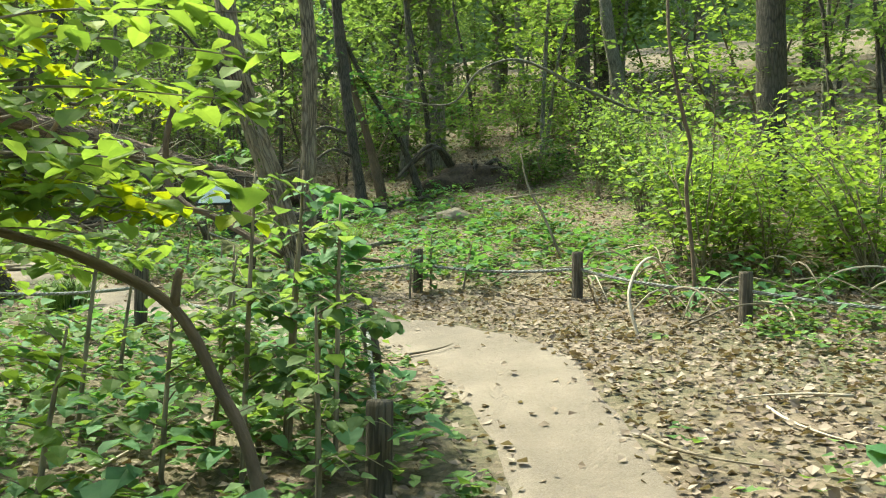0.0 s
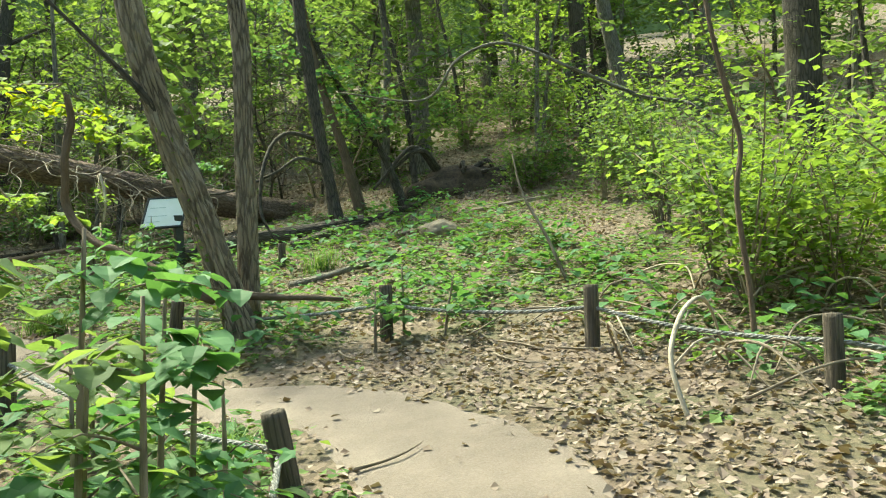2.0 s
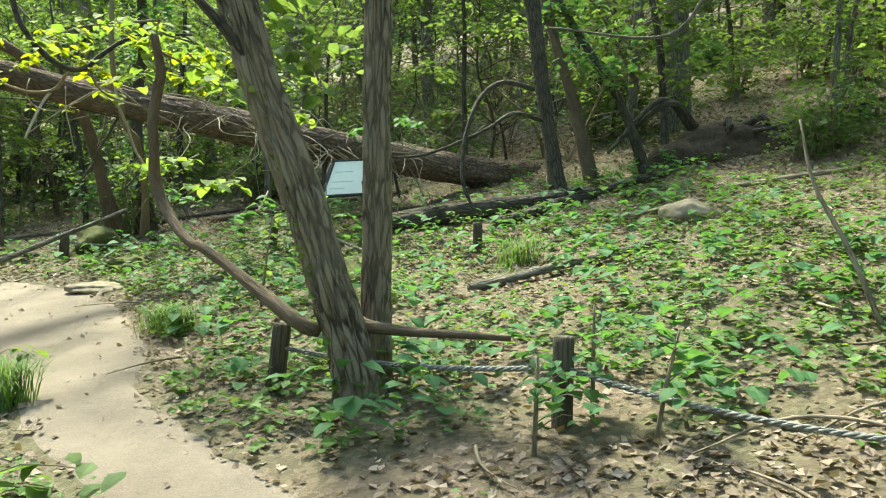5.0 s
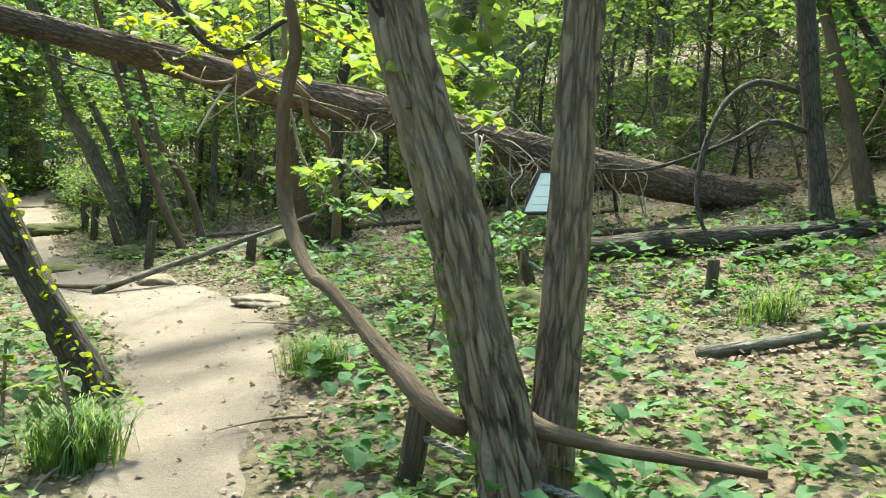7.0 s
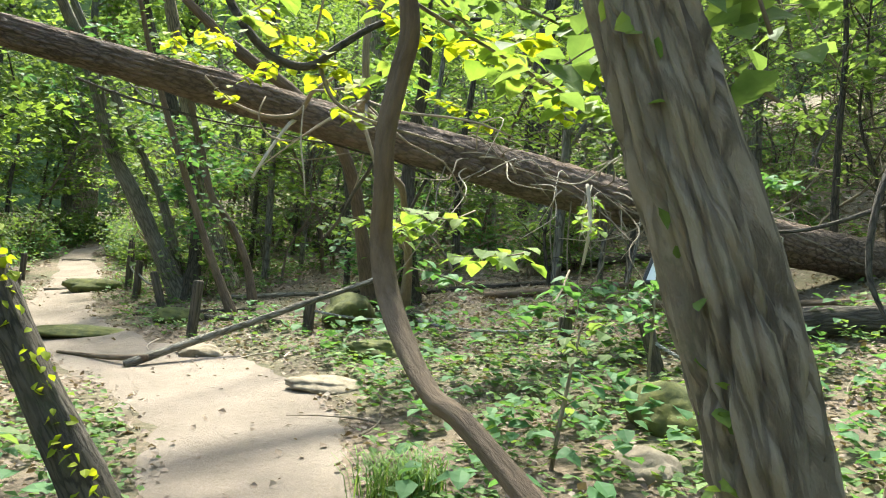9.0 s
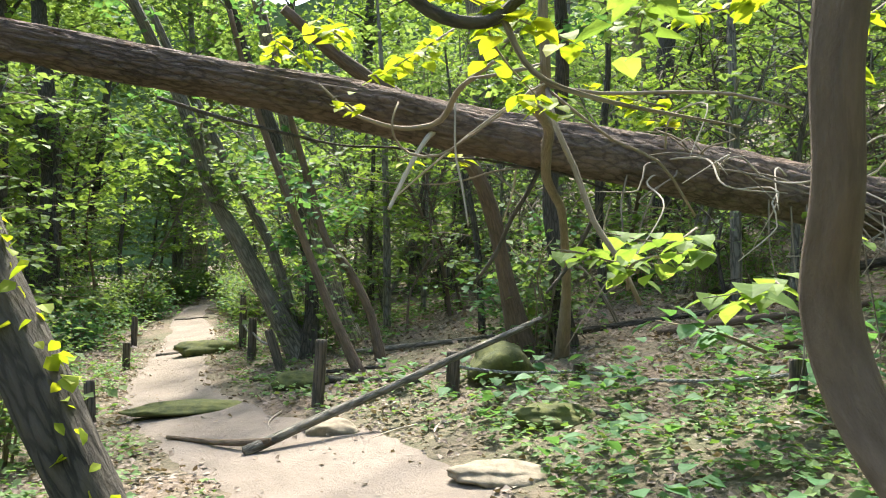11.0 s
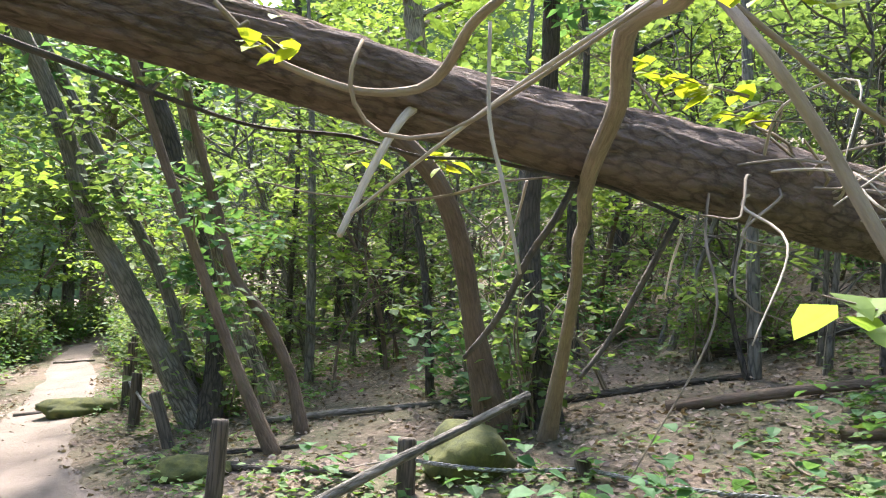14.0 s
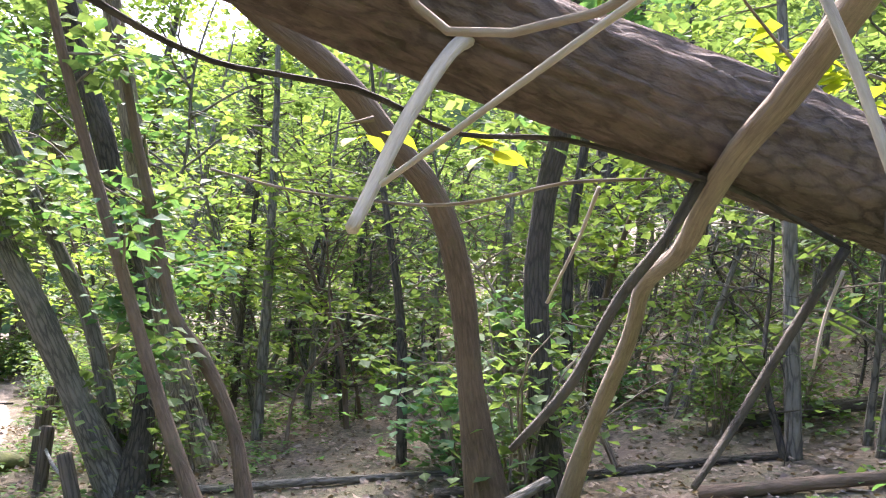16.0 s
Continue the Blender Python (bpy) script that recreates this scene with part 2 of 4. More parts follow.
def tube_data(pts, segs=10, step=.12, rough=.06, ridges=0.0, seed=0.0, ridge_n=9):
    """A tapering limb through rows x, y, z, radius, with lumps and, where asked, long bark ridges."""
    c = spline(pts, step)
    p, r = c[:, :3], np.maximum(c[:, 3], .0015)
    t = np.gradient(p, axis=0)
    t /= np.linalg.norm(t, axis=1)[:, None] + 1e-9
    side = np.cross(t[0], (.31, .87, .38))
    side /= np.linalg.norm(side)
    length, rows, uvs = 0.0, [], []
    for i in range(len(p)):
        if i:
            length += float(np.linalg.norm(p[i] - p[i - 1]))
        side = side - t[i] * (side @ t[i])
        side /= np.linalg.norm(side)
        up = np.cross(t[i], side)
        for k in range(segs + 1):
            a = 2 * math.pi * (k % segs) / segs
            ca, sa = math.cos(a), math.sin(a)
            rr = r[i] * (1 + rough * 2 * noise.noise((ca * 1.3 + seed, sa * 1.3, length * 1.6)))
            if ridges:
                q = noise.noise((ca * ridge_n * .25 + seed, sa * ridge_n * .25, length * 1.7 + seed + 1.2 * noise.noise((ca * 2, sa * 2, length * 5))))
                q2 = noise.noise((ca * ridge_n * .6 + seed, sa * ridge_n * .6, length * 9.0))
                rr += ridges * (max(-1, min(.7, (abs(q) * 5.0 - .9))) + .35 * q2)
            rows.append(p[i] + (side * ca + up * sa) * rr)
            uvs.append((2 * math.pi * k / segs * float(r.max()), length))
    n = segs + 1
    faces = [(i * n + k, i * n + k + 1, (i + 1) * n + k + 1, (i + 1) * n + k) for i in range(len(p) - 1) for k in range(segs)]
    m = len(rows)
    rows += [p[0], p[-1]]
    uvs += [(0, 0), (0, length)]
    faces += [(m, k + 1, k, m) for k in range(0)]
    for k in range(0, segs - 1, 2):
        faces.append((m, k + 2, k + 1, k))
        b = (len(p) - 1) * n
        faces.append((m + 1, b + k, b + k + 1, b + k + 2))
    return np.array(rows), faces, uvs

def tube(name, pts, mat, **kw):
    v, f, u = tube_data(pts, **kw)
    return make_mesh(name, v, f, mat, u)

def tubes(name, many, mat, **kw):
    """Several limbs that belong to one part."""
    V, Fs, U, n = [], [], [], 0
    for k, pts in enumerate(many):
        v, f, u = tube_data(pts, seed=k * 1.7, **kw)
        V.append(v)
        Fs += [tuple(i + n for i in q) for q in f]
        U += u
        n += len(v)
    return make_mesh(name, np.vstack(V), Fs, mat, U)

def leaves(name, at, size, mat, rng, droop=.35, long=1.0, flat=.55, fine=False):
    """Single leaves at the given places, each folded along its midrib. flat: how level they lie, 0 to 1."""
    at = np.asarray(at, float)
    n = len(at)
    s = np.asarray(size, float) * np.ones(n)
    yaw = rng.uniform(0, 2 * math.pi, n)
    out = np.stack([np.cos(yaw), np.sin(yaw), -droop + rng.normal(0, .35 * (1.3 - flat), n)], 1)
    out /= np.linalg.norm(out, axis=1)[:, None]
    up = np.stack([rng.normal(0, 1 - flat, n), rng.normal(0, 1 - flat, n), np.ones(n)], 1)
    side = np.cross(out, up)
    side /= np.linalg.norm(side, axis=1)[:, None]
    nor = np.cross(side, out)
    L, w = (s * long)[:, None], (s * rng.uniform(.36, .5, n))[:, None]
    if fine:
        base, tip = at, at + out * L - nor * L * .12
        m1, m2 = at + out * L * .35, at + out * L * .7 - nor * L * .03
        v = np.stack([base, m1 + side * w * .95 + nor * w * .22, m2 + side * w * .7 + nor * w * .12, tip,
                      m2 - side * w * .7 + nor * w * .12, m1 - side * w * .95 + nor * w * .22, m1, m2], 1).reshape(-1, 3)
        q = np.arange(n)[:, None] * 8
        f = np.concatenate([q + np.array(a) for a in ((0, 6, 1, 1), (6, 7, 2, 1), (7, 3, 2, 2), (0, 5, 6, 6), (5, 4, 7, 6), (4, 3, 7, 7))], 0)
        tri = np.concatenate([q + np.array(a) for a in ((0, 6, 1), (6, 7, 2), (6, 2, 1), (7, 3, 2), (0, 5, 6), (5, 4, 7), (5, 7, 6), (4, 3, 7))], 0)
        return make_mesh(name, v, tri, mat, smooth=False)
    mid = at + out * L * .48
    v = np.stack([at, mid + side * w + nor * w * .25, at + out * L, mid - side * w + nor * w * .25], 1).reshape(-1, 3)
    q = np.arange(n)[:, None] * 4
    f = np.concatenate([q + np.array(a) for a in ((0, 2, 1), (0, 3, 2))], 0)
    return make_mesh(name, v, f, mat, smooth=False)

def stone(name, sx, sy, sz, mat, seed):
    bm = bmesh.new()
    bmesh.ops.create_icosphere(bm, subdivisions=4, radius=1)
    for v in bm.verts:
        c = v.co.copy()
        k = 1 + .3 * noise.noise(c * 1.1 + Vector((seed, 0, 0))) + .1 * noise.noise(c * 3.5 + Vector((seed, 3, 0))) + .035 * noise.noise(c * 11)
        v.co = Vector((c.x * sx * k, c.y * sy * k, c.z * sz * k))
    me = bpy.data.meshes.new(name)
    bm.to_mesh(me)
    bm.free()
    me.materials.append(mat)
    me.polygons.foreach_set("use_smooth", np.ones(len(me.polygons), bool))
    return me

RNG = np.random.default_rng(7)

# ---------------------------------------------------------------- ground and trail
def spaced(lo, hi, near_lo, near_hi, fine):
    a = list(np.arange(near_lo, near_hi + fine / 2, fine))
    s, x = fine, near_hi
    while x < hi:
        s *= 1.13
        x += s
        a.append(x)
    s, x = fine, near_lo
    while x > lo:
        s *= 1.13
        x -= s
        a.insert(0, x)
    return np.array(a)

gx, gy = spaced(-320, 320, -10, 7, .11), spaced(-250, 380, -6, 16, .11)
gv = np.array([(x, y, ground_z(x, y)) for y in gy for x in gx])
nx = len(gx)
i, j = np.meshgrid(np.arange(nx - 1), np.arange(len(gy) - 1))
q = (j * nx + i).ravel()
ground = new("ground", make_mesh("ground", gv, np.stack([q, q + 1, q + nx + 1, q + nx], 1), SOIL))
tagged(ground, "brown forest floor of soil and leaf litter", "ground", kind="structure")

tv, tf = [], []
tg = np.gradient(trail_line[:, :2], axis=0)
tg /= np.linalg.norm(tg, axis=1)[:, None]
CROSS = 16
for k, (x, y, _, w) in enumerate(trail_line):
    nrm = np.array([-tg[k][1], tg[k][0]])
    for c in range(CROSS + 1):
        f = c / CROSS * 2 - 1
        ww = w * .97 * (1 + .28 * noise.noise((k * .09, 9 * np.sign(f), 0)) + .16 * noise.noise((k * .4, 5 * np.sign(f), 2)))
        X, Y = x + nrm[0] * f * ww, y + nrm[1] * f * ww
        tv.append((X, Y, ground_z(X, Y) + .014 - .03 * abs(f) ** 6 - .02 * (1 - f * f) + .012 + .006 * noise.noise((X * 4, Y * 4, 1))))
for k in range(len(trail_line) - 1):
    for c in range(CROSS):
        a = k * (CROSS + 1) + c
        tf.append((a, a + CROSS + 1, a + CROSS + 2, a + 1))
trail = new("path", make_mesh("path", tv, tf, SAND))
tagged(trail, "pale sandy dirt footpath worn into the forest floor", "path", kind="structure")

# ---------------------------------------------------------------- the trees beside the trail
def limb(parent, name, pts, mat, label="", **kw):
    """A limb in the world's own measures, hung on its thing."""
    o = Vector(parent.location)
    pts = [(x - o.x, y - o.y, z - o.z, r) for x, y, z, r in pts]
    return part(name, tube(name, pts, mat, **kw), parent, label)

def rooted(x, y, sink=.08):
    return ground_z(x, y) - sink

def sprig(parent, name, pts, n, size, mat, rng, spread=.18, fine=True, twig=TWIG, r=.006, flat=.7, label=""):
    """A twig with leaves along its outer part."""
    o = np.array(parent.location)
    rows = [(*(np.array(p) - o), r * (1 - .75 * k / max(1, len(pts) - 1))) for k, p in enumerate(pts)]
    stem = part("branch", tube("branch", rows, twig, segs=6, step=.08), parent)
    c = spline(rows, .03)[:, :3]
    idx = rng.integers(int(len(c) * .15), len(c), n)
    at = c[idx] + rng.normal(0, spread, (n, 3)) * (.6, .6, .35)
    part(name, leaves(name, at, size * rng.uniform(.65, 1.25, n), mat, rng, flat=flat, fine=fine), parent, label)
    return stem

# the twin-stemmed oak
def drawn_in(rows, k=.925, o=(.12, 1.19, 1.40)):
    return [tuple(o[i] + k * (p[i] - o[i]) for i in range(3)) + (p[3] * k,) for p in rows]

zt = rooted(-.17, 4.34) - .05
oak = thing("tree", -.17, 4.34, zt, "twin-stemmed tree with deeply furrowed grey-brown bark", "tree")
limb(oak, "trunk", drawn_in([(-.14, 4.45, zt - .05, 0.168), (-.16, 4.45, .32, 0.1302), (-.34, 4.46, .92, 0.1159), (-.49, 4.47, 1.4, 0.1151), (-.66, 4.47, 1.85, 0.1092), (-.82, 4.45, 2.34, 0.105), (-1.0, 4.45, 3.1, 0.1008), (-1.15, 4.6, 4.6, 0.084), (-1.5, 4.8, 7, 0.0588)]),
     BARK_OAK, segs=110, step=.025, ridges=.02, rough=.03, ridge_n=12)
limb(oak, "trunk", drawn_in([(-.02, 4.62, zt - .05, 0.126), (-.03, 4.65, .32, 0.0966), (-.03, 4.66, .92, 0.084), (-.03, 4.66, 1.51, 0.08232), (-.04, 4.66, 2.0, 0.08064), (-.05, 4.68, 3.0, 0.0756), (-.2, 4.9, 5, 0.0588), (.1, 5.2, 7, 0.042)]),
     BARK_OAK, segs=84, step=.025, ridges=.015, rough=.03, seed=4.0, ridge_n=10)
limb(oak, "branch", [(-0.34, 4.22, 0.62, 0.04), (-0.47, 4.19, 0.68, 0.038), (-1.01, 4.59, 1.03, 0.031), (-1.14, 4.69, 1.08, 0.029), (-1.27, 4.83, 1.18, 0.032), (-1.39, 4.96, 1.33, 0.034), (-1.44, 4.99, 1.49, 0.036), (-1.43, 4.94, 1.65, 0.032), (-1.43, 4.91, 1.82, 0.031), (-1.4, 4.9, 2.01, 0.03), (-1.37, 4.87, 2.14, 0.028), (-1.4, 4.83, 2.35, 0.024)],
     BARK_BROWN, "long crooked brown branch curving up from the base", segs=20, step=.03, rough=.16)
limb(oak, "branch", drawn_in([(-.13, 4.5, .60, .045), (-.05, 4.47, .575, .04), (.24, 4.45, .545, .03), (.5, 4.46, .53, .027), (.8, 4.5, .5, .02)]), BARK_BROWN, "broken brown branch lying level", segs=12, step=.05, rough=.1)
limb(oak, "branch", drawn_in([(-.72, 4.46, 2.05, .04), (-.95, 4.35, 2.35, .03), (-1.3, 4.3, 2.7, .02), (-1.8, 4.3, 3.2, .012)]), BARK_DARK, segs=10)
rng = np.random.default_rng(11)
for k in range(9):
    x0, z0 = -.55 - .03 * k, 1.9 + .16 * k
    dx, dy = rng.uniform(-.9, 1.0), rng.uniform(-.2, .9)
    sprig(oak, "foliage", [(x0 + .2, 4.6, z0), (x0 + .2 + dx * .5, 4.6 + dy * .5, z0 + .22), (x0 + .2 + dx, 4.6 + dy, z0 + .1)], 26, .12, LEAF, rng, .16)
n = 70
zz = rng.uniform(.3, 2.0, n)
at = np.stack([.12 + .925 * (-.28 - .30 * (zz - .3)) - .10 + rng.uniform(-.01, .06, n), 4.2 - rng.uniform(-.02, .09, n), zz - zt], 1) - np.array([-.17, 4.34, 0])
part("ivy", leaves("ivy", at, rng.uniform(.03, .065, n), LEAF_LIGHT, rng, droop=.7, flat=.2, fine=True), oak, "green ivy leaves climbing the bark")

# ivy-covered trunk beside the trail
zt = rooted(-2.93, 5.84)
ivy_tree = thing("tree", -2.93, 5.84, zt, "dark leaning tree trunk dotted with pale ivy leaves", "tree")
limb(ivy_tree, "trunk", [(-2.9, 5.84, zt, .15), (-3.0, 5.84, .2, .12), (-3.3, 5.8, .65, .1), (-3.62, 5.76, 1.16, .098), (-3.9, 5.73, 1.64, .095), (-4.4, 5.7, 2.8, .1), (-5.2, 5.6, 5.5, .07)], BARK_DARK, segs=30, step=.05, ridges=.006, rough=.05)
n = 120
zz = rng.uniform(.0, 1.9, n) ** 1.0 + .15
at = np.stack([-2.93 - .62 * (zz - .15) + .12 + rng.uniform(-.14, .02, n) - (-2.93), -.12 + rng.uniform(-.03, .05, n), zz - zt], 1)
part("ivy", leaves("ivy", at, rng.uniform(.035, .07, n), LEAF_YELLOW, rng, droop=.6, flat=.3, fine=True), ivy_tree, "small pale ivy leaves on the bark")

def plain_tree(pts, mat, label, segs=16, ridges=0.0, name="tree", extra=(), sprays=6):
    x, y = pts[0][0], pts[0][1]
    z = rooted(x, y)
    e = thing(name, x, y, z, label, "tree")
    pts = [(x, y, z, pts[0][3] * 1.35)] + [tuple(p) for p in pts[1:]]
    limb(e, "trunk", pts, mat, segs=segs, step=.12, ridges=ridges, rough=.06, seed=x)
    for q in extra:
        limb(e, "branch", q, mat, segs=8, step=.1, rough=.1)
    gg = np.random.default_rng(int(abs(x * 97 + y * 31)))
    line = spline(pts, .1)
    for k in range(sprays):
        p = line[int(gg.uniform(.3, .95) * (len(line) - 1))]
        a, L = gg.uniform(0, 6.28), gg.uniform(.4, 1.1)
        if off_walk(p[0] + math.cos(a) * L, p[1] + math.sin(a) * L) < 1.6:
            continue
        v = np.array([math.cos(a) * L, math.sin(a) * L, gg.uniform(-.1, .4)])
        sprig(e, "foliage", [tuple(p[:3]), tuple(p[:3] + v * .5 + (0, 0, .08)), tuple(p[:3] + v)], 55, .11, (LEAF, LEAF_BLUE)[k % 2], gg, .2, fine=False, r=.01, flat=.6)
    return e

# leaning clump of stems beyond the fallen trunk
plain_tree([(-7.04, 12.94, 0.66, 0.1336), (-7.44, 12.74, 1.37, 0.116), (-7.7, 12.42, 2.08, 0.1056), (-7.93, 12.16, 2.66, 0.092), (-7.97, 11.84, 3.32, 0.0824), (-8.07, 11.53, 3.93, 0.0736), (-8.1, 11.14, 4.37, 0.064), (-8.18, 10.51, 5.19, 0.0472)], BARK_GREY, "grey leaning tree with furrowed mossy bark", 24, .008)
plain_tree([(-7.17, 13.14, 1.06, 0.0728), (-7.51, 12.94, 1.9, 0.064), (-7.73, 12.74, 2.48, 0.064), (-7.96, 12.45, 3.09, 0.0592), (-8.05, 12.1, 3.6, 0.0584), (-8.19, 11.77, 4.13, 0.0544), (-8.29, 11.33, 4.78, 0.0408)], BARK_GREY, "slender grey tree leaning over the trail", 18, .005)
plain_tree([(-6.94, 12.88, 0.6, 0.1144), (-6.96, 12.95, 1.44, 0.0792), (-7.06, 12.87, 2.23, 0.0744), (-7.2, 12.71, 2.75, 0.0832), (-7.32, 12.46, 3.5, 0.088), (-7.44, 12.12, 4.2, 0.0744), (-7.47, 11.66, 5.05, 0.0528)], BARK_DARK, "dark upright tree trunk draped with leaves", 22, .006)
plain_tree([(-6.86, 13.88, 0.81, 0.1448), (-7.16, 13.77, 1.61, 0.1304), (-7.39, 13.59, 2.41, 0.116), (-7.47, 13.29, 3.25, 0.1056), (-7.54, 13.05, 3.95, 0.096), (-7.53, 12.52, 4.92, 0.076), (-7.53, 12.12, 5.62, 0.0568)], BARK_OAK, "stout furrowed tree trunk behind the clump", 26, .01)
plain_tree([(-5.6, 11.77, 0.57, 0.0528), (-5.92, 11.69, 1.21, 0.0496), (-6.14, 11.58, 1.79, 0.0456), (-6.31, 11.42, 2.37, 0.0424), (-6.45, 11.22, 2.93, 0.0384), (-6.56, 10.88, 3.68, 0.032), (-6.57, 10.56, 4.3, 0.0208)], BARK_BROWN, "thin crooked brown sapling", 12)
plain_tree([(-5.68, 12.42, 0.64, 0.0536), (-5.86, 12.41, 1.27, 0.0504), (-6.1, 12.29, 1.77, 0.0536), (-6.31, 12.16, 2.08, 0.0464), (-6.44, 12.02, 2.63, 0.0464), (-6.55, 11.81, 3.26, 0.0384), (-6.62, 11.46, 4.09, 0.0272)], BARK_BROWN, "thin leaning brown sapling", 12)
# trees propping the fallen trunk
plain_tree([(-3.8, 11.89, 0.96, 0.1136), (-3.93, 11.52, 1.66, 0.0799), (-3.97, 11.17, 2.28, 0.0749), (-4.06, 10.82, 2.69, 0.0674), (-4.25, 10.55, 2.91, 0.0686), (-4.43, 10.24, 3.13, 0.0624), (-4.67, 9.95, 3.29, 0.0612), (-4.88, 9.67, 3.47, 0.0537), (-5.12, 9.32, 3.74, 0.0399)], BARK_BROWN, "brown bent tree leaning under the fallen trunk", 22, .004, sprays=0)
plain_tree([(-3.5, 12.23, 0.97, 0.1232), (-3.6, 12.27, 1.69, 0.0832), (-3.67, 12.22, 2.43, 0.0832), (-3.63, 12.13, 3.0, 0.08), (-3.54, 12.03, 3.4, 0.0736), (-3.48, 11.88, 3.82, 0.068), (-3.42, 11.47, 4.65, 0.0496)], BARK_DARK, "dark ivy-clad tree trunk", 20, .005)
stem = plain_tree([(-3.44, 11.83, 0.86, 0.0578), (-3.23, 11.11, 1.51, 0.0442), (-3.04, 10.22, 1.96, 0.0357), (-2.99, 9.9, 2.15, 0.0348), (-2.89, 9.29, 2.18, 0.0306), (-2.85, 8.92, 2.25, 0.0298), (-2.79, 8.69, 2.33, 0.0314), (-2.73, 8.47, 2.37, 0.0314), (-2.67, 8.28, 2.44, 0.0314), (-2.6, 7.65, 2.46, 0.0298), (-2.43, 7.31, 2.42, 0.0255), (-2.42, 7.2, 2.7, 0.0221), (-2.38, 7.1, 3.3, 0.017)], TAN, "pale bent sapling arching over the fallen trunk", 18, sprays=0,
                  extra=[[(-2.42, 7.3, 2.4, 0.0119), (-2.33, 7.11, 2.19, 0.0119), (-2.24, 7.06, 2.01, 0.0124), (-2.15, 6.99, 1.79, 0.0119), (-2.06, 6.96, 1.66, 0.0108), (-1.97, 7.01, 1.47, 0.0086)],
                         [(-2.42, 7.3, 2.42, 0.0108), (-2.17, 7.19, 2.34, 0.0086), (-1.85, 7.14, 2.31, 0.0076), (-1.64, 7.08, 2.27, 0.0065), (-1.44, 7.06, 2.2, 0.0049)],
                         [(-2.42, 7.25, 2.5, 0.0108), (-2.6, 7.14, 2.44, 0.0081), (-2.73, 7.16, 2.44, 0.0059)],
                         [(-2.42, 7.3, 2.4, 0.0076), (-2.15, 7.39, 2.18, 0.0071), (-1.98, 7.61, 2.11, 0.0065), (-1.84, 7.79, 1.88, 0.0059)],
                         [(-3.37, 7.79, 2.52, 0.0054), (-3.37, 7.72, 2.41, 0.0065), (-3.37, 7.75, 2.32, 0.0065), (-3.3, 7.8, 2.24, 0.0071), (-3.08, 7.67, 2.2, 0.0065), (-2.86, 7.48, 2.24, 0.0059), (-2.69, 7.35, 2.29, 0.0054), (-2.45, 7.33, 2.44, 0.0054)]])
# trees on the slope
plain_tree([(2.27, 10.02, 1.5, .11), (2.16, 10.04, 2.1, .095), (2.05, 10.06, 2.73, .09), (1.85, 10.09, 4.12, .1), (1.72, 10.11, 5.18, .09), (1.5, 10.2, 8, .06)], BARK_DARK, "dark tree trunk on the slope with arching side branches", 18, .004,
           extra=[[(1.9, 10.05, 2.9, .035), (1.5, 9.9, 2.95, .032), (1.2, 9.7, 2.75, .03), (1.0, 9.5, 2.3, .028), (.95, 9.4, 1.7, .024), (1.1, 9.28, 1.3, .015)],
                  [(2.0, 10.0, 2.5, .03), (1.6, 9.8, 2.55, .026), (1.2, 9.6, 2.3, .022), (.5, 9.5, 2.0, .016), (-.1, 9.4, 1.95, .01)]])
plain_tree([(2.9, 10.8, 1.8, .09), (2.6, 10.8, 2.8, .08), (2.2, 10.9, 4.2, .06), (1.9, 11, 6, .04)], BARK_BROWN, "thin brown leaning tree on the slope", 12)
plain_tree([(3.6, 10.6, 1.9, .07), (3.2, 10.6, 2.8, .06), (2.5, 10.8, 4.0, .05), (1.8, 11, 5.4, .03)], BARK_DARK, "slender dark leaning sapling on the slope", 10)
plain_tree([(8.01, 11.72, 3.2, .17), (7.9, 11.73, 4.3, .15), (7.8, 11.74, 5.5, .14), (7.7, 11.74, 9, .1)], BARK_DARK, "dark upright tree trunk rising behind the bushes", 18, .005)
plain_tree([(10.05, 13.26, 4.2, .2), (9.8, 13.3, 5.4, .18), (9.5, 13.34, 7, .16), (9.2, 13.4, 10, .1)], BARK_GREY, "grey tree trunk high on the slope", 18, .006)
plain_tree([(5.0, 13.5, 3.0, .2), (5.0, 13.5, 4.5, .18), (4.9, 13.5, 7, .15), (4.8, 13.5, 10, .1)], BARK_GREY, "stout grey tree trunk on the slope", 18, .006)

# ---------------------------------------------------------------- the fallen trunk
log = thing("fallen_tree", -3.0, 8.75, 2.47, "huge fallen pine trunk leaning low across the trail", "fallen tree")
limb(log, "trunk", [(-9.6, 3.43, 3.4, .08), (-6.2, 6.18, 2.92, .095), (-4.54, 7.51, 2.7, .112), (-3.79, 8.11, 2.6, .138), (-3.2, 8.59, 2.5, .146), (-2.6, 9.07, 2.425, .17), (-2.0, 9.55, 2.345, .19), (-1.35, 10.08, 2.25, .205), (-.2, 11.0, 2.11, .215), (.84, 11.75, 2.0, .225), (1.7, 12.35, 1.93, .235), (2.4, 12.85, 1.93, .24)],
     BARK_LOG, "rough brown bark with a paler upper side", segs=72, step=.04, ridges=.012, rough=.05, ridge_n=14)
limb(log, "branch_stub", [(-3.37, 8.38, 2.49, 0.0194), (-3.40, 8.26, 2.41, 0.0151), (-3.425, 8.05, 2.19, 0.0137), (-3.435, 7.835, 1.95, 0.0101)], DEADWOOD, "broken bleached stub hanging down", segs=16, step=.03, rough=.16)
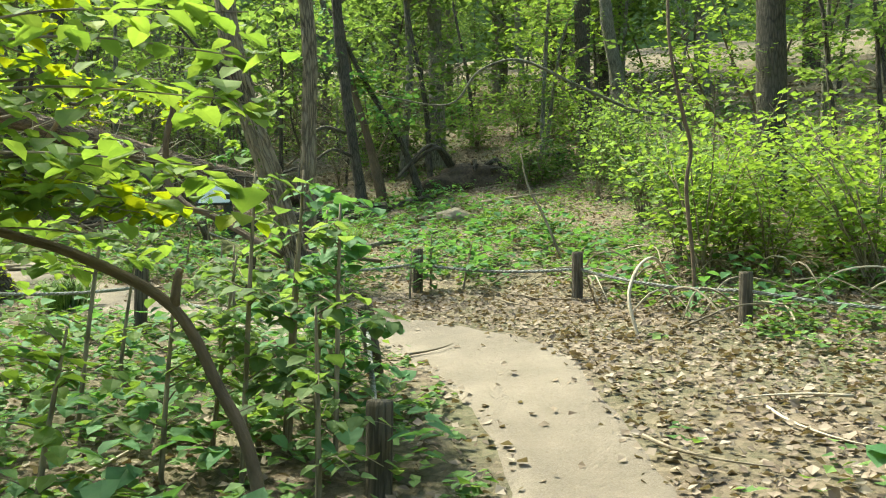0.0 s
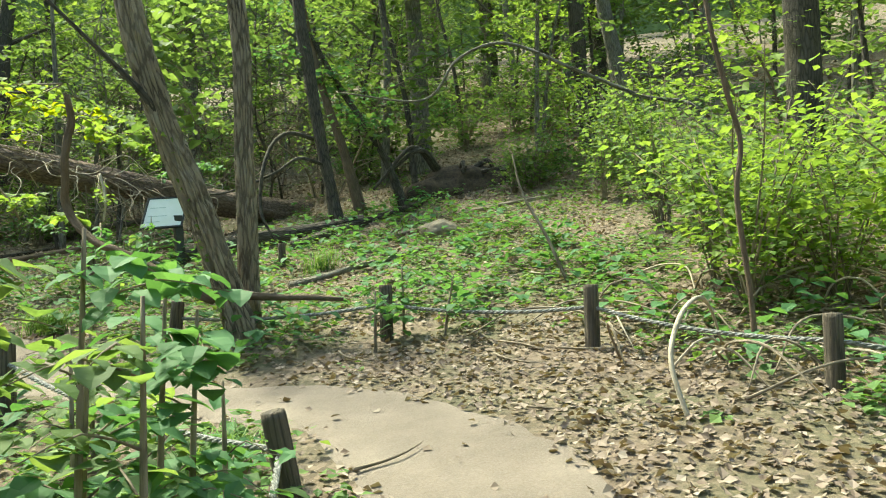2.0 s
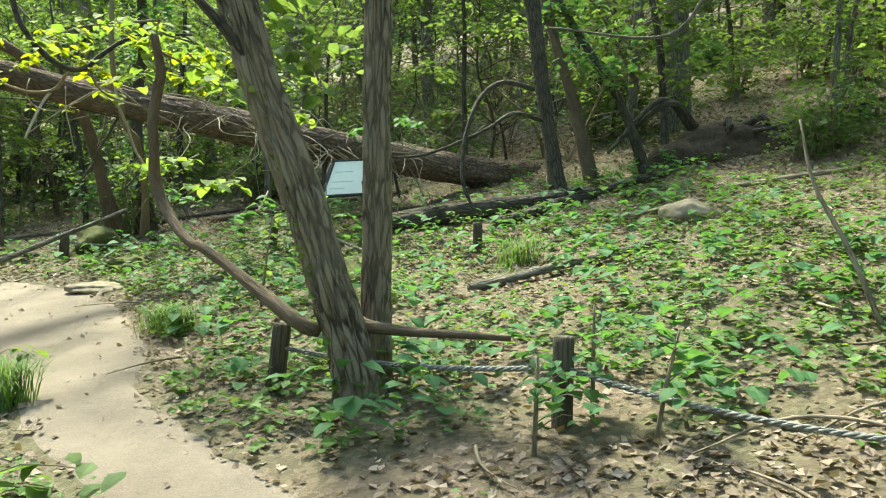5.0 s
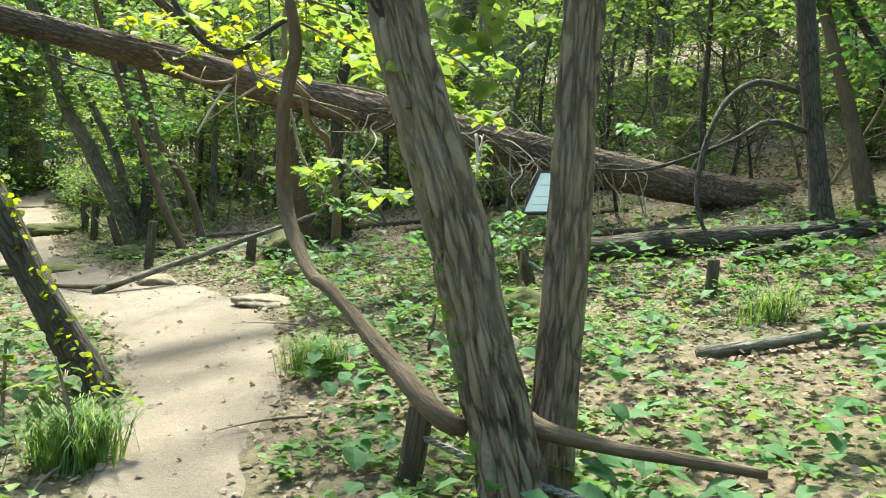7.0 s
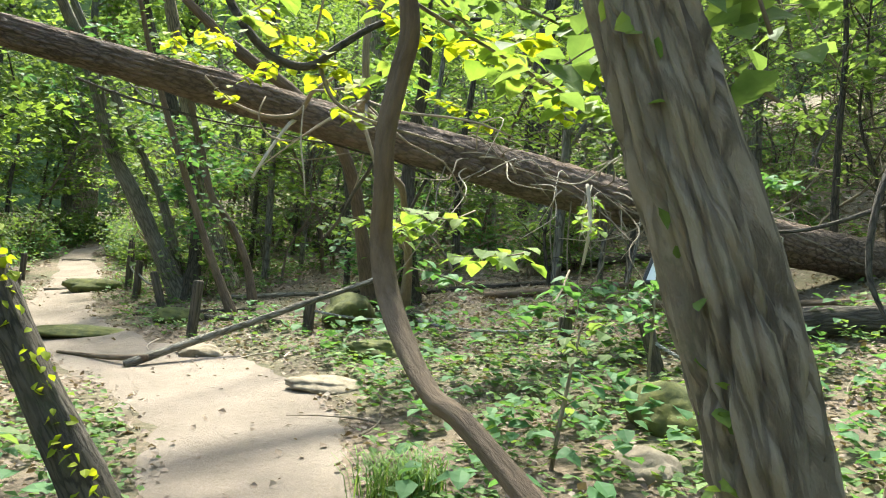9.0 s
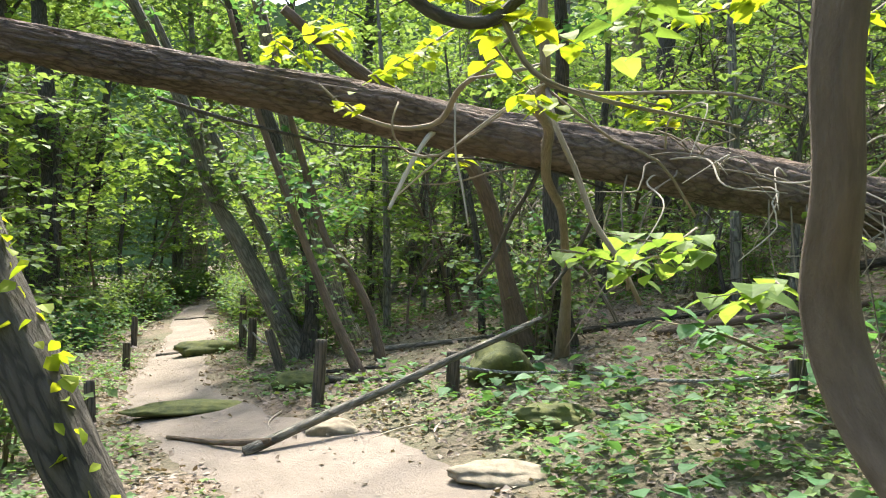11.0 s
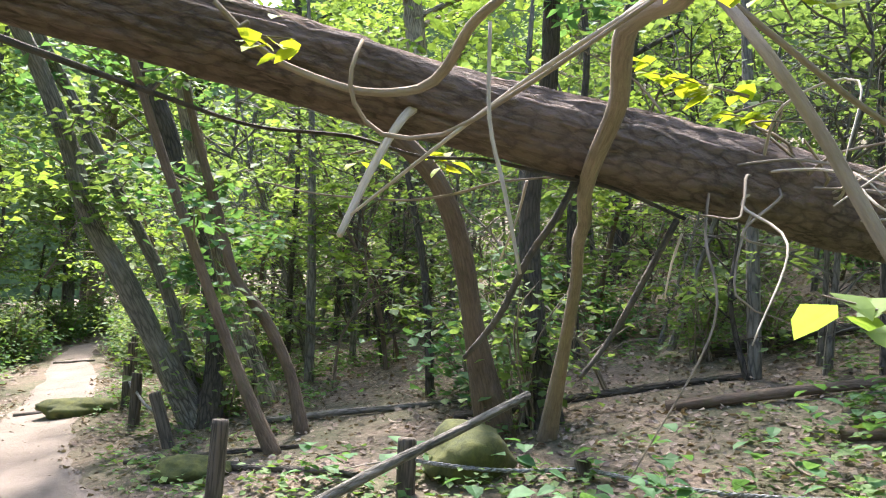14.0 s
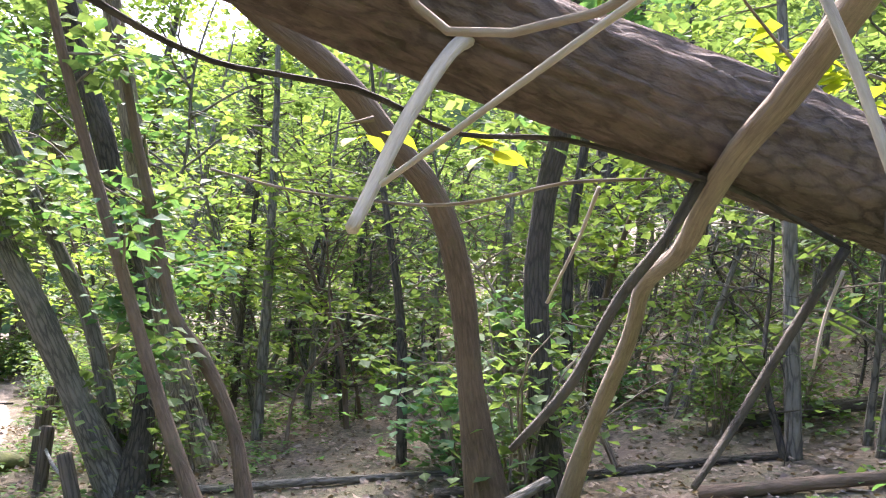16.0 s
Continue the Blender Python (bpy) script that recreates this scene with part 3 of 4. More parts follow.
limb(log, "branch", [(-3.79, 7.66, 2.62, 0.0078), (-3.68, 7.77, 2.5, 0.0101), (-3.58, 7.84, 2.45, 0.0118), (-3.42, 7.93, 2.41, 0.0129), (-3.27, 8.03, 2.44, 0.0152), (-3.17, 7.99, 2.49, 0.018), (-3.07, 7.88, 2.57, 0.0163), (-2.97, 7.78, 2.6, 0.014), (-2.8, 7.68, 2.66, 0.0096)], TAN, "grey hooked branch rising from the bark", segs=12, step=.04, rough=.12)
limb(log, "branch", [(-3.37, 7.76, 2.0, 0.0045), (-3.04, 7.63, 2.19, 0.0056), (-2.78, 7.47, 2.3, 0.0062), (-2.57, 7.36, 2.38, 0.0056), (-2.42, 7.26, 2.42, 0.005)], DEADWOOD, segs=9, step=.05, rough=.1)
limb(log, "branch", [(-4.26, 8.86, 2.31, 0.004), (-4.03, 8.88, 2.26, 0.0045), (-3.8, 8.92, 2.24, 0.0045), (-3.61, 8.98, 2.24, 0.0056), (-3.41, 8.96, 2.26, 0.0056), (-3.22, 8.97, 2.31, 0.0056), (-2.98, 9.03, 2.34, 0.0045)], TWIG, "thin bare stick below the trunk", segs=8, step=.05, rough=.1)
limb(log, "branch", [(-2.9, 7.42, 2.4, 0.0045), (-2.894, 7.42, 2.17, 0.005), (-2.85, 7.4, 2.0, 0.005), (-2.805, 7.373, 1.812, 0.004)], DEADWOOD, "thin pale hanging stick", segs=8, step=.04, rough=.1)
limb(log, "branch", [(-4.27, 6.96, 2.42, 0.0101), (-4.06, 7.29, 2.36, 0.0107), (-3.98, 8.15, 2.39, 0.0073), (-3.82, 8.36, 2.4, 0.0073), (-3.68, 8.45, 2.4, 0.0084), (-3.59, 8.58, 2.39, 0.0073), (-3.47, 8.71, 2.37, 0.0073), (-3.2, 8.66, 2.34, 0.0073), (-2.94, 8.75, 2.29, 0.0084), (-2.74, 8.92, 2.27, 0.0078), (-2.46, 9.1, 2.17, 0.0084)], BARK_DARK, "long dark dead branch below the trunk", segs=10, step=.06, rough=.1)
limb(log, "branch", [(-2.86, 8.82, 2.3, 0.0152), (-2.95, 8.82, 2.13, 0.0152), (-3.06, 8.86, 1.98, 0.0152), (-3.18, 8.9, 1.75, 0.0146), (-3.33, 8.93, 1.57, 0.0107)], BARK_DARK, "dark broken branch hanging towards the ground", segs=12, step=.05, rough=.08)
limb(log, "branch", [(-2.49, 9.0, 2.15, 0.014), (-2.62, 9.08, 1.91, 0.014), (-2.74, 9.09, 1.69, 0.0129), (-2.86, 8.99, 1.51, 0.009)], BARK_DARK, "dark broken branch hanging towards the ground", segs=12, step=.05, rough=.08)
limb(log, "branch", [(-3.14, 9.22, 2.36, 0.0073), (-3.21, 9.36, 2.21, 0.0062), (-3.31, 9.47, 2.02, 0.0056)], DEADWOOD, "short bleached stick", segs=9, step=.05, rough=.12)
limb(log, "branch", [(-2.47, 9.11, 2.11, 0.0056), (-2.51, 9.14, 1.99, 0.005), (-2.54, 9.15, 1.84, 0.004)], DEADWOOD, "short bleached stick", segs=9, step=.05, rough=.12)
limb(log, "branch", [(-1.2, 9.19, 2.21, 0.0157), (-1.15, 9.11, 1.97, 0.0174), (-1.14, 9.02, 1.77, 0.0152), (-1.17, 9.03, 1.56, 0.0118)], DEADWOOD, "pale crooked hanging branch", segs=9, step=.05, rough=.14)
rng = np.random.default_rng(5)
for k in range(90):
    s = rng.uniform(.4, 1)
    b = np.array([-4.2 + 4.6 * s, 7.7 + 3.65 * s, 2.62 - .55 * s])
    d = np.array([rng.normal(.1, .5), -abs(rng.normal(.55, .3)), rng.normal(-.25, .5)])
    d *= rng.uniform(.5, 1.2)
    rows = [tuple(b) + (.007,), tuple(b + d * .4 + rng.normal(0, .06, 3)) + (.0065,), tuple(b + d * .75 + rng.normal(0, .09, 3) + (0, 0, -.06)) + (.005,), tuple(b + d * 1.05 + rng.normal(0, .12, 3) + (0, 0, -.2)) + (.003,)]
    limb(log, "dead_twig", rows, TWIG if k % 3 else DEADWOOD, segs=6, step=.07, rough=.12)
# uprooted stump and old logs on the slope
mound = thing("root_mound", 4.9, 11.0, rooted(4.9, 11.0), "dark uprooted root plate with tangled roots", "tree root")
me = stone("earth", 1.1, .5, .5, ROOT_EARTH, 2.0)
part("earth", me, mound)
for k in range(9):
    a = rng.uniform(-1.2, 1.2)
    limb(mound, "root", [(4.9 + a * .5, 11, lift(4.9, 11) + .3, .06), (4.9 + a, 10.7, lift(4.9, 11) + rng.uniform(.2, .7), .045), (4.9 + a * 1.7, 10.5 + rng.uniform(-.3, .3), lift(4.9 + a * 1.7, 10.5) + rng.uniform(.0, .6), .02)], BARK_DARK, segs=8, step=.1, rough=.15)

def lying(name, a, b, r, mat, label, sag=.0, up=.0):
    z0, z1 = ground_z(*a) + r * .7, ground_z(*b) + r * .6 + up
    e = thing(name, a[0], a[1], z0, label, "log")
    k = np.linspace(0, 1, 6)
    pts = []
    for u in k:
        x, y = a[0] + (b[0] - a[0]) * u + .06 * noise.noise((u * 4, a[0], 0)), a[1] + (b[1] - a[1]) * u + .06 * noise.noise((u * 4, a[1], 5))
        z = max(z0 + (z1 - z0) * u, ground_z(x, y) + r * .5)
        pts.append((x, y, z, r * (1 - .4 * u)))
    limb(e, "wood", pts, mat, segs=14, step=.08, rough=.1)
    return e

lying("fallen_log", (.75, 6.5), (2.75, 7.1), .045, BARK_GREY, "pale peeling log lying among ground plants")
lying("fallen_log", (-.2, 9.9), (2.6, 9.8), .15, BARK_DARK, "dark mossy log lying on the slope")
lying("fallen_log", (1.3, 9.2), (3.8, 10.4), .08, BARK_DARK, "dark rotting log beside the slope tree")
pole = lying("fallen_log", (-5.1, 8.95), (-3.4, 10.9), .042, BARK_GREY, "long bent pole leaning from the trail edge", up=.5)
limb(pole, "branch", [(-4.95, 9.05, ground_z(-4.95, 9.05) + .08, .03), (-5.4, 9.1, ground_z(-5.4, 9.1) + .05, .025), (-6.1, 9.3, ground_z(-6.1, 9.3) + .03, .015)], BARK_BROWN, segs=8)
for a, b, r, m in [((-5.9, 11.4), (-4.6, 11.0), .04, BARK_DARK), ((-4.4, 12.6), (-2.0, 13.2), .05, BARK_DARK), ((-2.6, 12.3), (.4, 12.6), .05, BARK_BROWN), ((-6.5, 12.9), (-4.3, 13.3), .04, BARK_GREY),
                   ((-3.2, 10.2), (-2.5, 9.6), .03, BARK_GREY), ((-1.5, 11.4), (1.2, 10.9), .05, BARK_BROWN), ((-2.2, 14.2), (1.4, 14.6), .07, BARK_DARK), ((-6.9, 11.6), (-5.4, 11.9), .03, BARK_DARK), ((2.6, 8.4), (3.6, 8.7), .04, TWIG), ((4.0, 9.0), (5.4, 8.6), .04, TWIG)]:
    lying("fallen_log", a, b, r, m, "weathered dead branch lying on leaf litter")

# ---------------------------------------------------------------- rope fence
def fence_post(x, y, top, r=.052, lean=(0, 0), label="round weathered wooden fence post"):
    z = ground_z(x, y) - .1
    e = thing("fence_post", x, y, z, label, "fence post", "rope fence posts")
    h = top - z
    limb(e, "post", [(x, y, z, r * 1.03), (x + lean[0] * .5, y + lean[1] * .5, z + h * .5, r), (x + lean[0] * .96, y + lean[1] * .96, z + h * .96, r), (x + lean[0], y + lean[1], top, r * .9)], POST, segs=18, step=.05, rough=.025)
    return (x + lean[0] * .75, y + lean[1] * .75, z + h * .72)

def rope(a, b, sag=.05, r=.013):
    pts = [Vector(a).lerp(Vector(b), u) - Vector((0, 0, sag * 4 * u * (1 - u))) for u in np.linspace(0, 1, 7)]
    e = thing("rope", *a, "twisted grey rope strung between fence posts", "rope", "fence ropes")
    c = spline([tuple(p) for p in pts], .012)
    for s in range(3):
        strand = []
        t = np.gradient(c, axis=0)
        for k, p in enumerate(c):
            d = Vector(t[k]).normalized()
            u = d.cross(Vector((0, 0, 1))).normalized()
            w = u.cross(d)
            an = k * .55 + s * 2.094
            strand.append((*(Vector(p) + (u * math.cos(an) + w * math.sin(an)) * r * .55), r * .62))
        limb(e, "strand", strand, ROPE, segs=6, step=.02, rough=0)

p1 = fence_post(2.46, .66, .5)
p2 = fence_post(1.95, 2.22, .66)
p3 = fence_post(.89, 3.5, .69, label="wooden fence post overgrown with ivy")
p4 = fence_post(-.63, 4.58, .6, .055, (.05, 0))
p0 = fence_post(3.4, -.9, .4)
for a, b in ((p0, p1), (p1, p2), (p2, p3), (p3, p4)):
    rope(a, b, .05)
l0 = fence_post(-.95, -1.05, -.04, .055)
l1 = fence_post(-.42, .62, .27, .05, (-.1, .0), "leaning dark wooden fence post")
l2 = fence_post(-1.71, 3.15, .5, .055)
l3 = fence_post(-3.5, 4.4, .45)
rope(l0, l1, .04)
rope(l1, l2, .08)
rope(l2, l3, .06)
r1 = fence_post(-.5, 8.95, 1.18, .055, (-.16, 0), "dark leaning wooden fence post")
r2 = fence_post(1.0, 8.2, 1.2, .05)
rope(r1, (.5, 8.3, .85), .1)
q1 = fence_post(-4.15, 10.7, .98, .06, (0, 0), "short dark fence post in the undergrowth")
q2 = fence_post(-3.0, 10.85, .92, .05, (-.06, 0))
q3 = fence_post(-1.35, 9.9, 1.1, .06)
rope(q1, q2, .04)
rope(q2, q3, .07)
s1 = fence_post(-5.35, 10.4, 1.05, .055, (.03, 0))
s2 = fence_post(-6.8, 12.1, 1.02, .055, (-.22, 0), "leaning dark wooden fence post")
s3 = fence_post(-7.84, 12.95, 1.12, .055)
s4 = fence_post(-8.7, 13.95, 1.2, .055)
rope(s2, s3, .05)
rope(s3, s4, .05)
for x, y in ((-9.6, 15.2), (-10.6, 16.6), (-11.6, 18.0)):
    fence_post(x, y, ground_z(x, y) + .6)
fence_post(-7.4, 9.8, .62, .05, (-.05, 0))
fence_post(-9.6, 12.6, .75, .05)
fence_post(-11.3, 14.6, 1.0, .05)

# ---------------------------------------------------------------- information board
zs = ground_z(-.1, 9.66)
board = thing("information_sign", -.1, 9.66, zs, "slanted white information board in a dark frame on a black post", "sign")
A, U, V = Vector((-.72, 9.30, 1.46)), Vector((.57, .2, .05)), Vector((.13, .24, .45))
N = U.cross(V).normalized()
def slab(name, a, u, v, thick, mat, parent, label=""):
    bm = bmesh.new()
    n = u.cross(v).normalized() * thick
    c = [bm.verts.new(p - parent.location) for p in (a, a + u, a + u + v, a + v, a + n, a + u + n, a + u + v + n, a + v + n)]
    for f in ((3, 2, 1, 0), (4, 5, 6, 7), (0, 1, 5, 4), (1, 2, 6, 5), (2, 3, 7, 6), (3, 0, 4, 7)):
        bm.faces.new([c[i] for i in f])
    bmesh.ops.bevel(bm, geom=bm.edges[:], offset=min(.004, thick * .3), segments=2, affect="EDGES")
    me = bpy.data.meshes.new(name)
    bm.to_mesh(me)
    bm.free()
    me.materials.append(mat)
    return part(name, me, parent, label)
slab("back_panel", A - N * .03, U, V, .03, SIGN_FRAME, board)
slab("panel_face", A + U * .05 + V * .05 + N * .003, U * .9, V * .9, .004, SIGN_FACE, board, "faded white printed panel")
for a, u, v in ((A, U, V * .05), (A + V * .95, U, V * .05), (A + V * .05, U * .05, V * .9), (A + V * .05 + U * .95, U * .05, V * .9)):
    slab("frame", a + N * .001, u, v, .016, SIGN_FRAME, board)
for k in (0, 2, 5):
    slab("text_line", A + U * .12 + V * (.2 + .09 * k) + N * .0075, U * (.3 + .07 * ((k * 5) % 4)), V * .022, .001, SIGN_INK, board)
pa = A + U * .88 + V * .35 - N * .03
slab("post", Vector((pa.x - .05, pa.y, zs - .1)), Vector((.11, .03, 0)), Vector((-.04, .0, pa.z - zs + .12)), .09, SIGN_FRAME, board, "black square post")

# ---------------------------------------------------------------- stones
for x, y, sx, sy, sz, m, lab in [(-.45, 7.8, .34, .22, .2, MOSS, "low rock covered with yellow-green moss"), (-6.6, 10.35, .7, .24, .07, MOSS, "flat mossy stone set along the trail edge"), (-9.1, 13.75, .5, .3, .15, MOSS, "mossy stone beside the trail"),
                                 (-3.85, 11.15, .42, .3, .24, MOSS, "rounded mossy rock below the trees"), (-4.75, 9.6, .26, .15, .09, STONE, "brown stone half buried in the trail edge"), (-3.0, 8.5, .3, .2, .07, STONE, "flat brown stone at the trail edge"), (-.55, 6.9, .2, .15, .1, STONE, "small brown stone in the litter"),
                                 (-6.0, 11.2, .3, .2, .12, MOSS, "small mossy stone in leaf litter"), (-2.95, 9.6, .3, .2, .1, MOSS, "low mossy stone in the undergrowth"), (3.2, 8.0, .3, .25, .16, STONE, "brown rock on the slope")]:
    z = ground_z(x, y)
    o = new("rock", stone("rock", sx, sy, sz, m, x))
    o.location, o.rotation_euler = (x, y, z + sz * .25), (0, 0, x * 2 if abs(x + 6.6) > .1 else .75)
    tagged(o, lab, "rock")
for k, (x, y, w) in enumerate([(-9.7, 13.9, .4), (-13.2, 18.4, .35)]):
    e = thing("tree_root", x, y, ground_z(x, y), "dark root crossing the trail like a step", "tree root", "roots across the trail")
    a, b = Vector((x - w * .8, y - w * .6, 0)), Vector((x + w * .8, y + w * .6, 0))
    limb(e, "root", [(*(a.lerp(b, u).xy), ground_z(*a.lerp(b, u).xy) + .012 + .01 * noise.noise((u * 5, k, 0)), .035 * (1.1 - .6 * u)) for u in (0, .25, .5, .75, 1)], BARK_DARK, segs=10, step=.06, rough=.12)

# ---------------------------------------------------------------- tangle of pale branches under the bush
rng = np.random.default_rng(21)
pile = thing("branch_pile", 3.0, 1.6, ground_z(3.0, 1.6), "tangled heap of pale dead branches under the bush", "branches")
for k in range(42):
    x, y = rng.uniform(1.9, 4.2), rng.uniform(.2, 3.0)
    a = rng.uniform(0, 6.28)
    L = rng.uniform(.4, 1.3)
    z = ground_z(x, y)
    h = rng.uniform(.04, .28)
    pts = [(x, y, z + .02, .009), (x + math.cos(a) * L * .35, y + math.sin(a) * L * .35, z + h, .008), (x + math.cos(a + .3) * L * .7, y + math.sin(a + .3) * L * .7, z + h * 1.1, .008), (x + math.cos(a + .5) * L, y + math.sin(a + .5) * L, ground_z(x + math.cos(a + .5) * L, y + math.sin(a + .5) * L) + h * .4, .004)]
    limb(pile, "dead_branch", pts, (DEADWOOD, TWIG, TWIG)[k % 3], segs=7, step=.08, rough=.12)
hoop = thing("bent_branch", 1.62, .75, ground_z(1.62, .75), "pale bent branch arching up from the litter", "branch")
limb(hoop, "wood", [(1.55, .72, ground_z(1.55, .72) - .02, .014), (1.55, .85, .3, .014), (1.7, .95, .52, .013), (1.95, 1.1, .6, .012), (2.2, 1.3, .5, .01), (2.35, 1.4, .3, .007)], DEADWOOD, segs=10, step=.05, rough=.08)
vine = thing("vine", 2.44, 1.24, ground_z(2.44, 1.24), "dark twisting vine stem rising through the bush", "vine")
limb(vine, "stem", [(2.46, 1.24, ground_z(2.46, 1.24) - .03, .02), (2.44, 1.24, .59, .018), (2.38, 1.25, 1.18, .017), (2.42, 1.25, 1.5, .016), (2.33, 1.26, 1.85, .016), (2.23, 1.29, 2.41, .014), (2.3, 1.4, 3.2, .01)], BARK_BROWN, segs=10, step=.06, rough=.15)
arch = thing("arched_sapling", 5.57, 5.12, ground_z(5.57, 5.12), "thin grey sapling bent into an arch", "sapling")
limb(arch, "stem", [(5.6, 5.1, ground_z(5.6, 5.1) - .05, .03), (5.4, 5.15, 2.5, .027), (4.67, 5.34, 2.74, .025), (3.93, 5.52, 3.04, .022), (3.14, 5.71, 3.34, .02), (2.6, 5.85, 3.16, .017), (2.21, 5.95, 2.7, .014), (1.31, 6.17, 2.78, .008)], BARK_GREY, segs=8, step=.08, rough=.1)
bent = thing("leaning_pole", 2.75, 5.4, ground_z(2.75, 5.4), "pale bare dead pole leaning in the bush", "branch")
limb(bent, "wood", [(2.95, 4.2, ground_z(2.95, 4.2) - .02, .018), (2.8, 4.35, 1.1, .016), (2.65, 4.5, 1.5, .012), (2.6, 4.6, 1.9, .007)], TWIG, segs=8, step=.08, rough=.1)
low = thing("leaning_sapling", -1.5, -1.6, ground_z(-1.5, -1.6), "brown leaning sapling beside the trail", "sapling")
limb(low, "stem", [(-1.45, -1.6, ground_z(-1.45, -1.6) - .05, .024), (-1.54, -1.55, -.1, .021), (-1.63, -1.52, .1, .019), (-1.77, -1.47, .36, .018), (-2.03, -1.37, .51, .017), (-2.28, -1.27, .59, .015), (-2.9, -1.1, .75, .016)], BARK_BROWN, segs=12, step=.05, rough=.1)
limb(low, "branch", [(-1.77, -1.47, .36, .018), (-1.76, -1.45, .45, .014), (-1.75, -1.44, .48, .012)], BARK_BROWN, segs=8)

# ---------------------------------------------------------------- forest trees
def forest_tree(seed, height, r, mat, lean):
    """A tall woodland tree: bare tapering trunk, upward limbs and an open leafy crown."""
    g = np.random.default_rng(seed)
    e = new("tree")
    e.empty_display_size = .1
    top = (lean * height * .12, lean * .3, height)
    pts = [(0, 0, -.25, r * 1.4), (0, 0, .3, r * 1.05), (lean * .15 + g.normal(0, .08), g.normal(0, .08), height * .3, r * .9), (lean * .5 + g.normal(0, .15), g.normal(0, .15), height * .6, r * .7), (*top, r * .15)]
    part("trunk", tube("trunk", pts, mat, segs=14, step=.35, ridges=r * .045, rough=.06, seed=seed), e)
    c = spline(pts, .2)
    limbs, tips = [], []
    for k in range(17):
        u = g.uniform(.16, .95)
        b = c[int(u * (len(c) - 1))]
        a, L = g.uniform(0, 6.28), g.uniform(.9, 2.6) * (1.2 - u * .6)
        m = b[:3] + np.array([math.cos(a) * L * .5, math.sin(a) * L * .5, L * .3])
        t = b[:3] + np.array([math.cos(a) * L, math.sin(a) * L, L * .55])
        limbs.append([(*b[:3], b[3] * .4), (*m, b[3] * .25), (*t, .006)])
        tips += [m, t, (m + t) / 2, t + g.normal(0, .4, 3)]
    tagged(part("branchwork", tubes("branchwork", limbs, mat, segs=6, step=.3), e), kind="stuff")
    tips = np.array(tips)
    n = 2500
    at = tips[g.integers(0, len(tips), n)] + g.normal(0, .5, (n, 3)) * (1, 1, .55)
    part("crown", leaves("crown", at, g.uniform(.12, .24, n), LEAF if seed % 2 else LEAF_LIGHT, g, flat=.6), e)
    return e

def thin_tree(seed, height, r, mat):
    """A slim understorey sapling with small leaf sprays at eye level and above."""
    g = np.random.default_rng(seed)
    e = new("sapling")
    e.empty_display_size = .1
    l = g.normal(0, .5, 2)
    pts = [(0, 0, -.15, r * 1.2), (l[0] * .2, l[1] * .2, height * .3, r), (l[0] * .6 + g.normal(0, .12), l[1] * .6, height * .65, r * .7), (l[0] * 1.2, l[1] * 1.2, height, r * .2)]
    part("trunk", tube("trunk", pts, mat, segs=9, step=.2, rough=.08, seed=seed), e)
    c = spline(pts, .1)
    limbs, places = [], []
    for k in range(24):
        b = c[int(g.uniform(.15, .98) * (len(c) - 1))]
        a, L = g.uniform(0, 6.28), g.uniform(.4, 1.3)
        t = b[:3] + np.array([math.cos(a) * L, math.sin(a) * L, g.uniform(-.05, .35)])
        limbs.append([(*b[:3], .009), (*((b[:3] + t) / 2 + (0, 0, .06)), .006), (*t, .003)])
        for u in np.linspace(.25, 1.1, 26):
            places.append(b[:3] + (t - b[:3]) * u + g.normal(0, .1, 3) * (1, 1, .35))
    tagged(part("branchwork", tubes("branchwork", limbs, TWIG, segs=5, step=.2), e), kind="stuff")
    part("foliage", leaves("foliage", places, g.uniform(.07, .15, len(places)), (LEAF, LEAF_LIGHT, LEAF)[seed % 3], g, flat=.75), e)
    return e

def shrub(seed, height, spread, mat, n, size):
    """A bush of many thin stems with leaf sprays in layers."""
    g = np.random.default_rng(seed)
    e = new("shrub")
    e.empty_display_size = .1
    stems, places = [], []
    for k in range(12):
        a, L = g.uniform(0, 6.28), spread * g.uniform(.3, 1)
        h = height * g.uniform(.55, 1)
        t = np.array([math.cos(a) * L, math.sin(a) * L, h])
        m = t * (.4, .4, .6) + g.normal(0, .06, 3)
        rows = [(g.normal(0, .06), g.normal(0, .06), -.08, .012), (*m, .008), (*t, .003)]
        stems.append(rows)
        c = spline(rows, .04)[:, :3]
        for q in range(n // 12):
            b = c[int(g.uniform(.25, 1) * (len(c) - 1))]
            places.append(b + g.normal(0, .2, 3) * (1, 1, .45))
    tagged(part("branchwork", tubes("branchwork", stems, TWIG, segs=5, step=.15), e), kind="stuff")
    part("foliage", leaves("foliage", places, size * g.uniform(.6, 1.3, len(places)), mat, g, flat=.7, fine=False), e)
    return e

def place_copies(protos, spots, label, category, group, smin, smax, seed):
    g = np.random.default_rng(seed)
    for k, (x, y) in enumerate(spots):
        pr = protos[k % len(protos)]
        s = g.uniform(smin, smax)
        o = pr if k < len(protos) else copy_thing(pr, pose(0, 0, 0))
        o.matrix_basis = Matrix.LocRotScale((x, y, ground_z(x, y)), Euler((0, 0, g.uniform(0, 6.28))), (s, s, s))
        tagged(o, label[k % len(label)] if k >= len(protos) else label[k % len(label)], category, group)

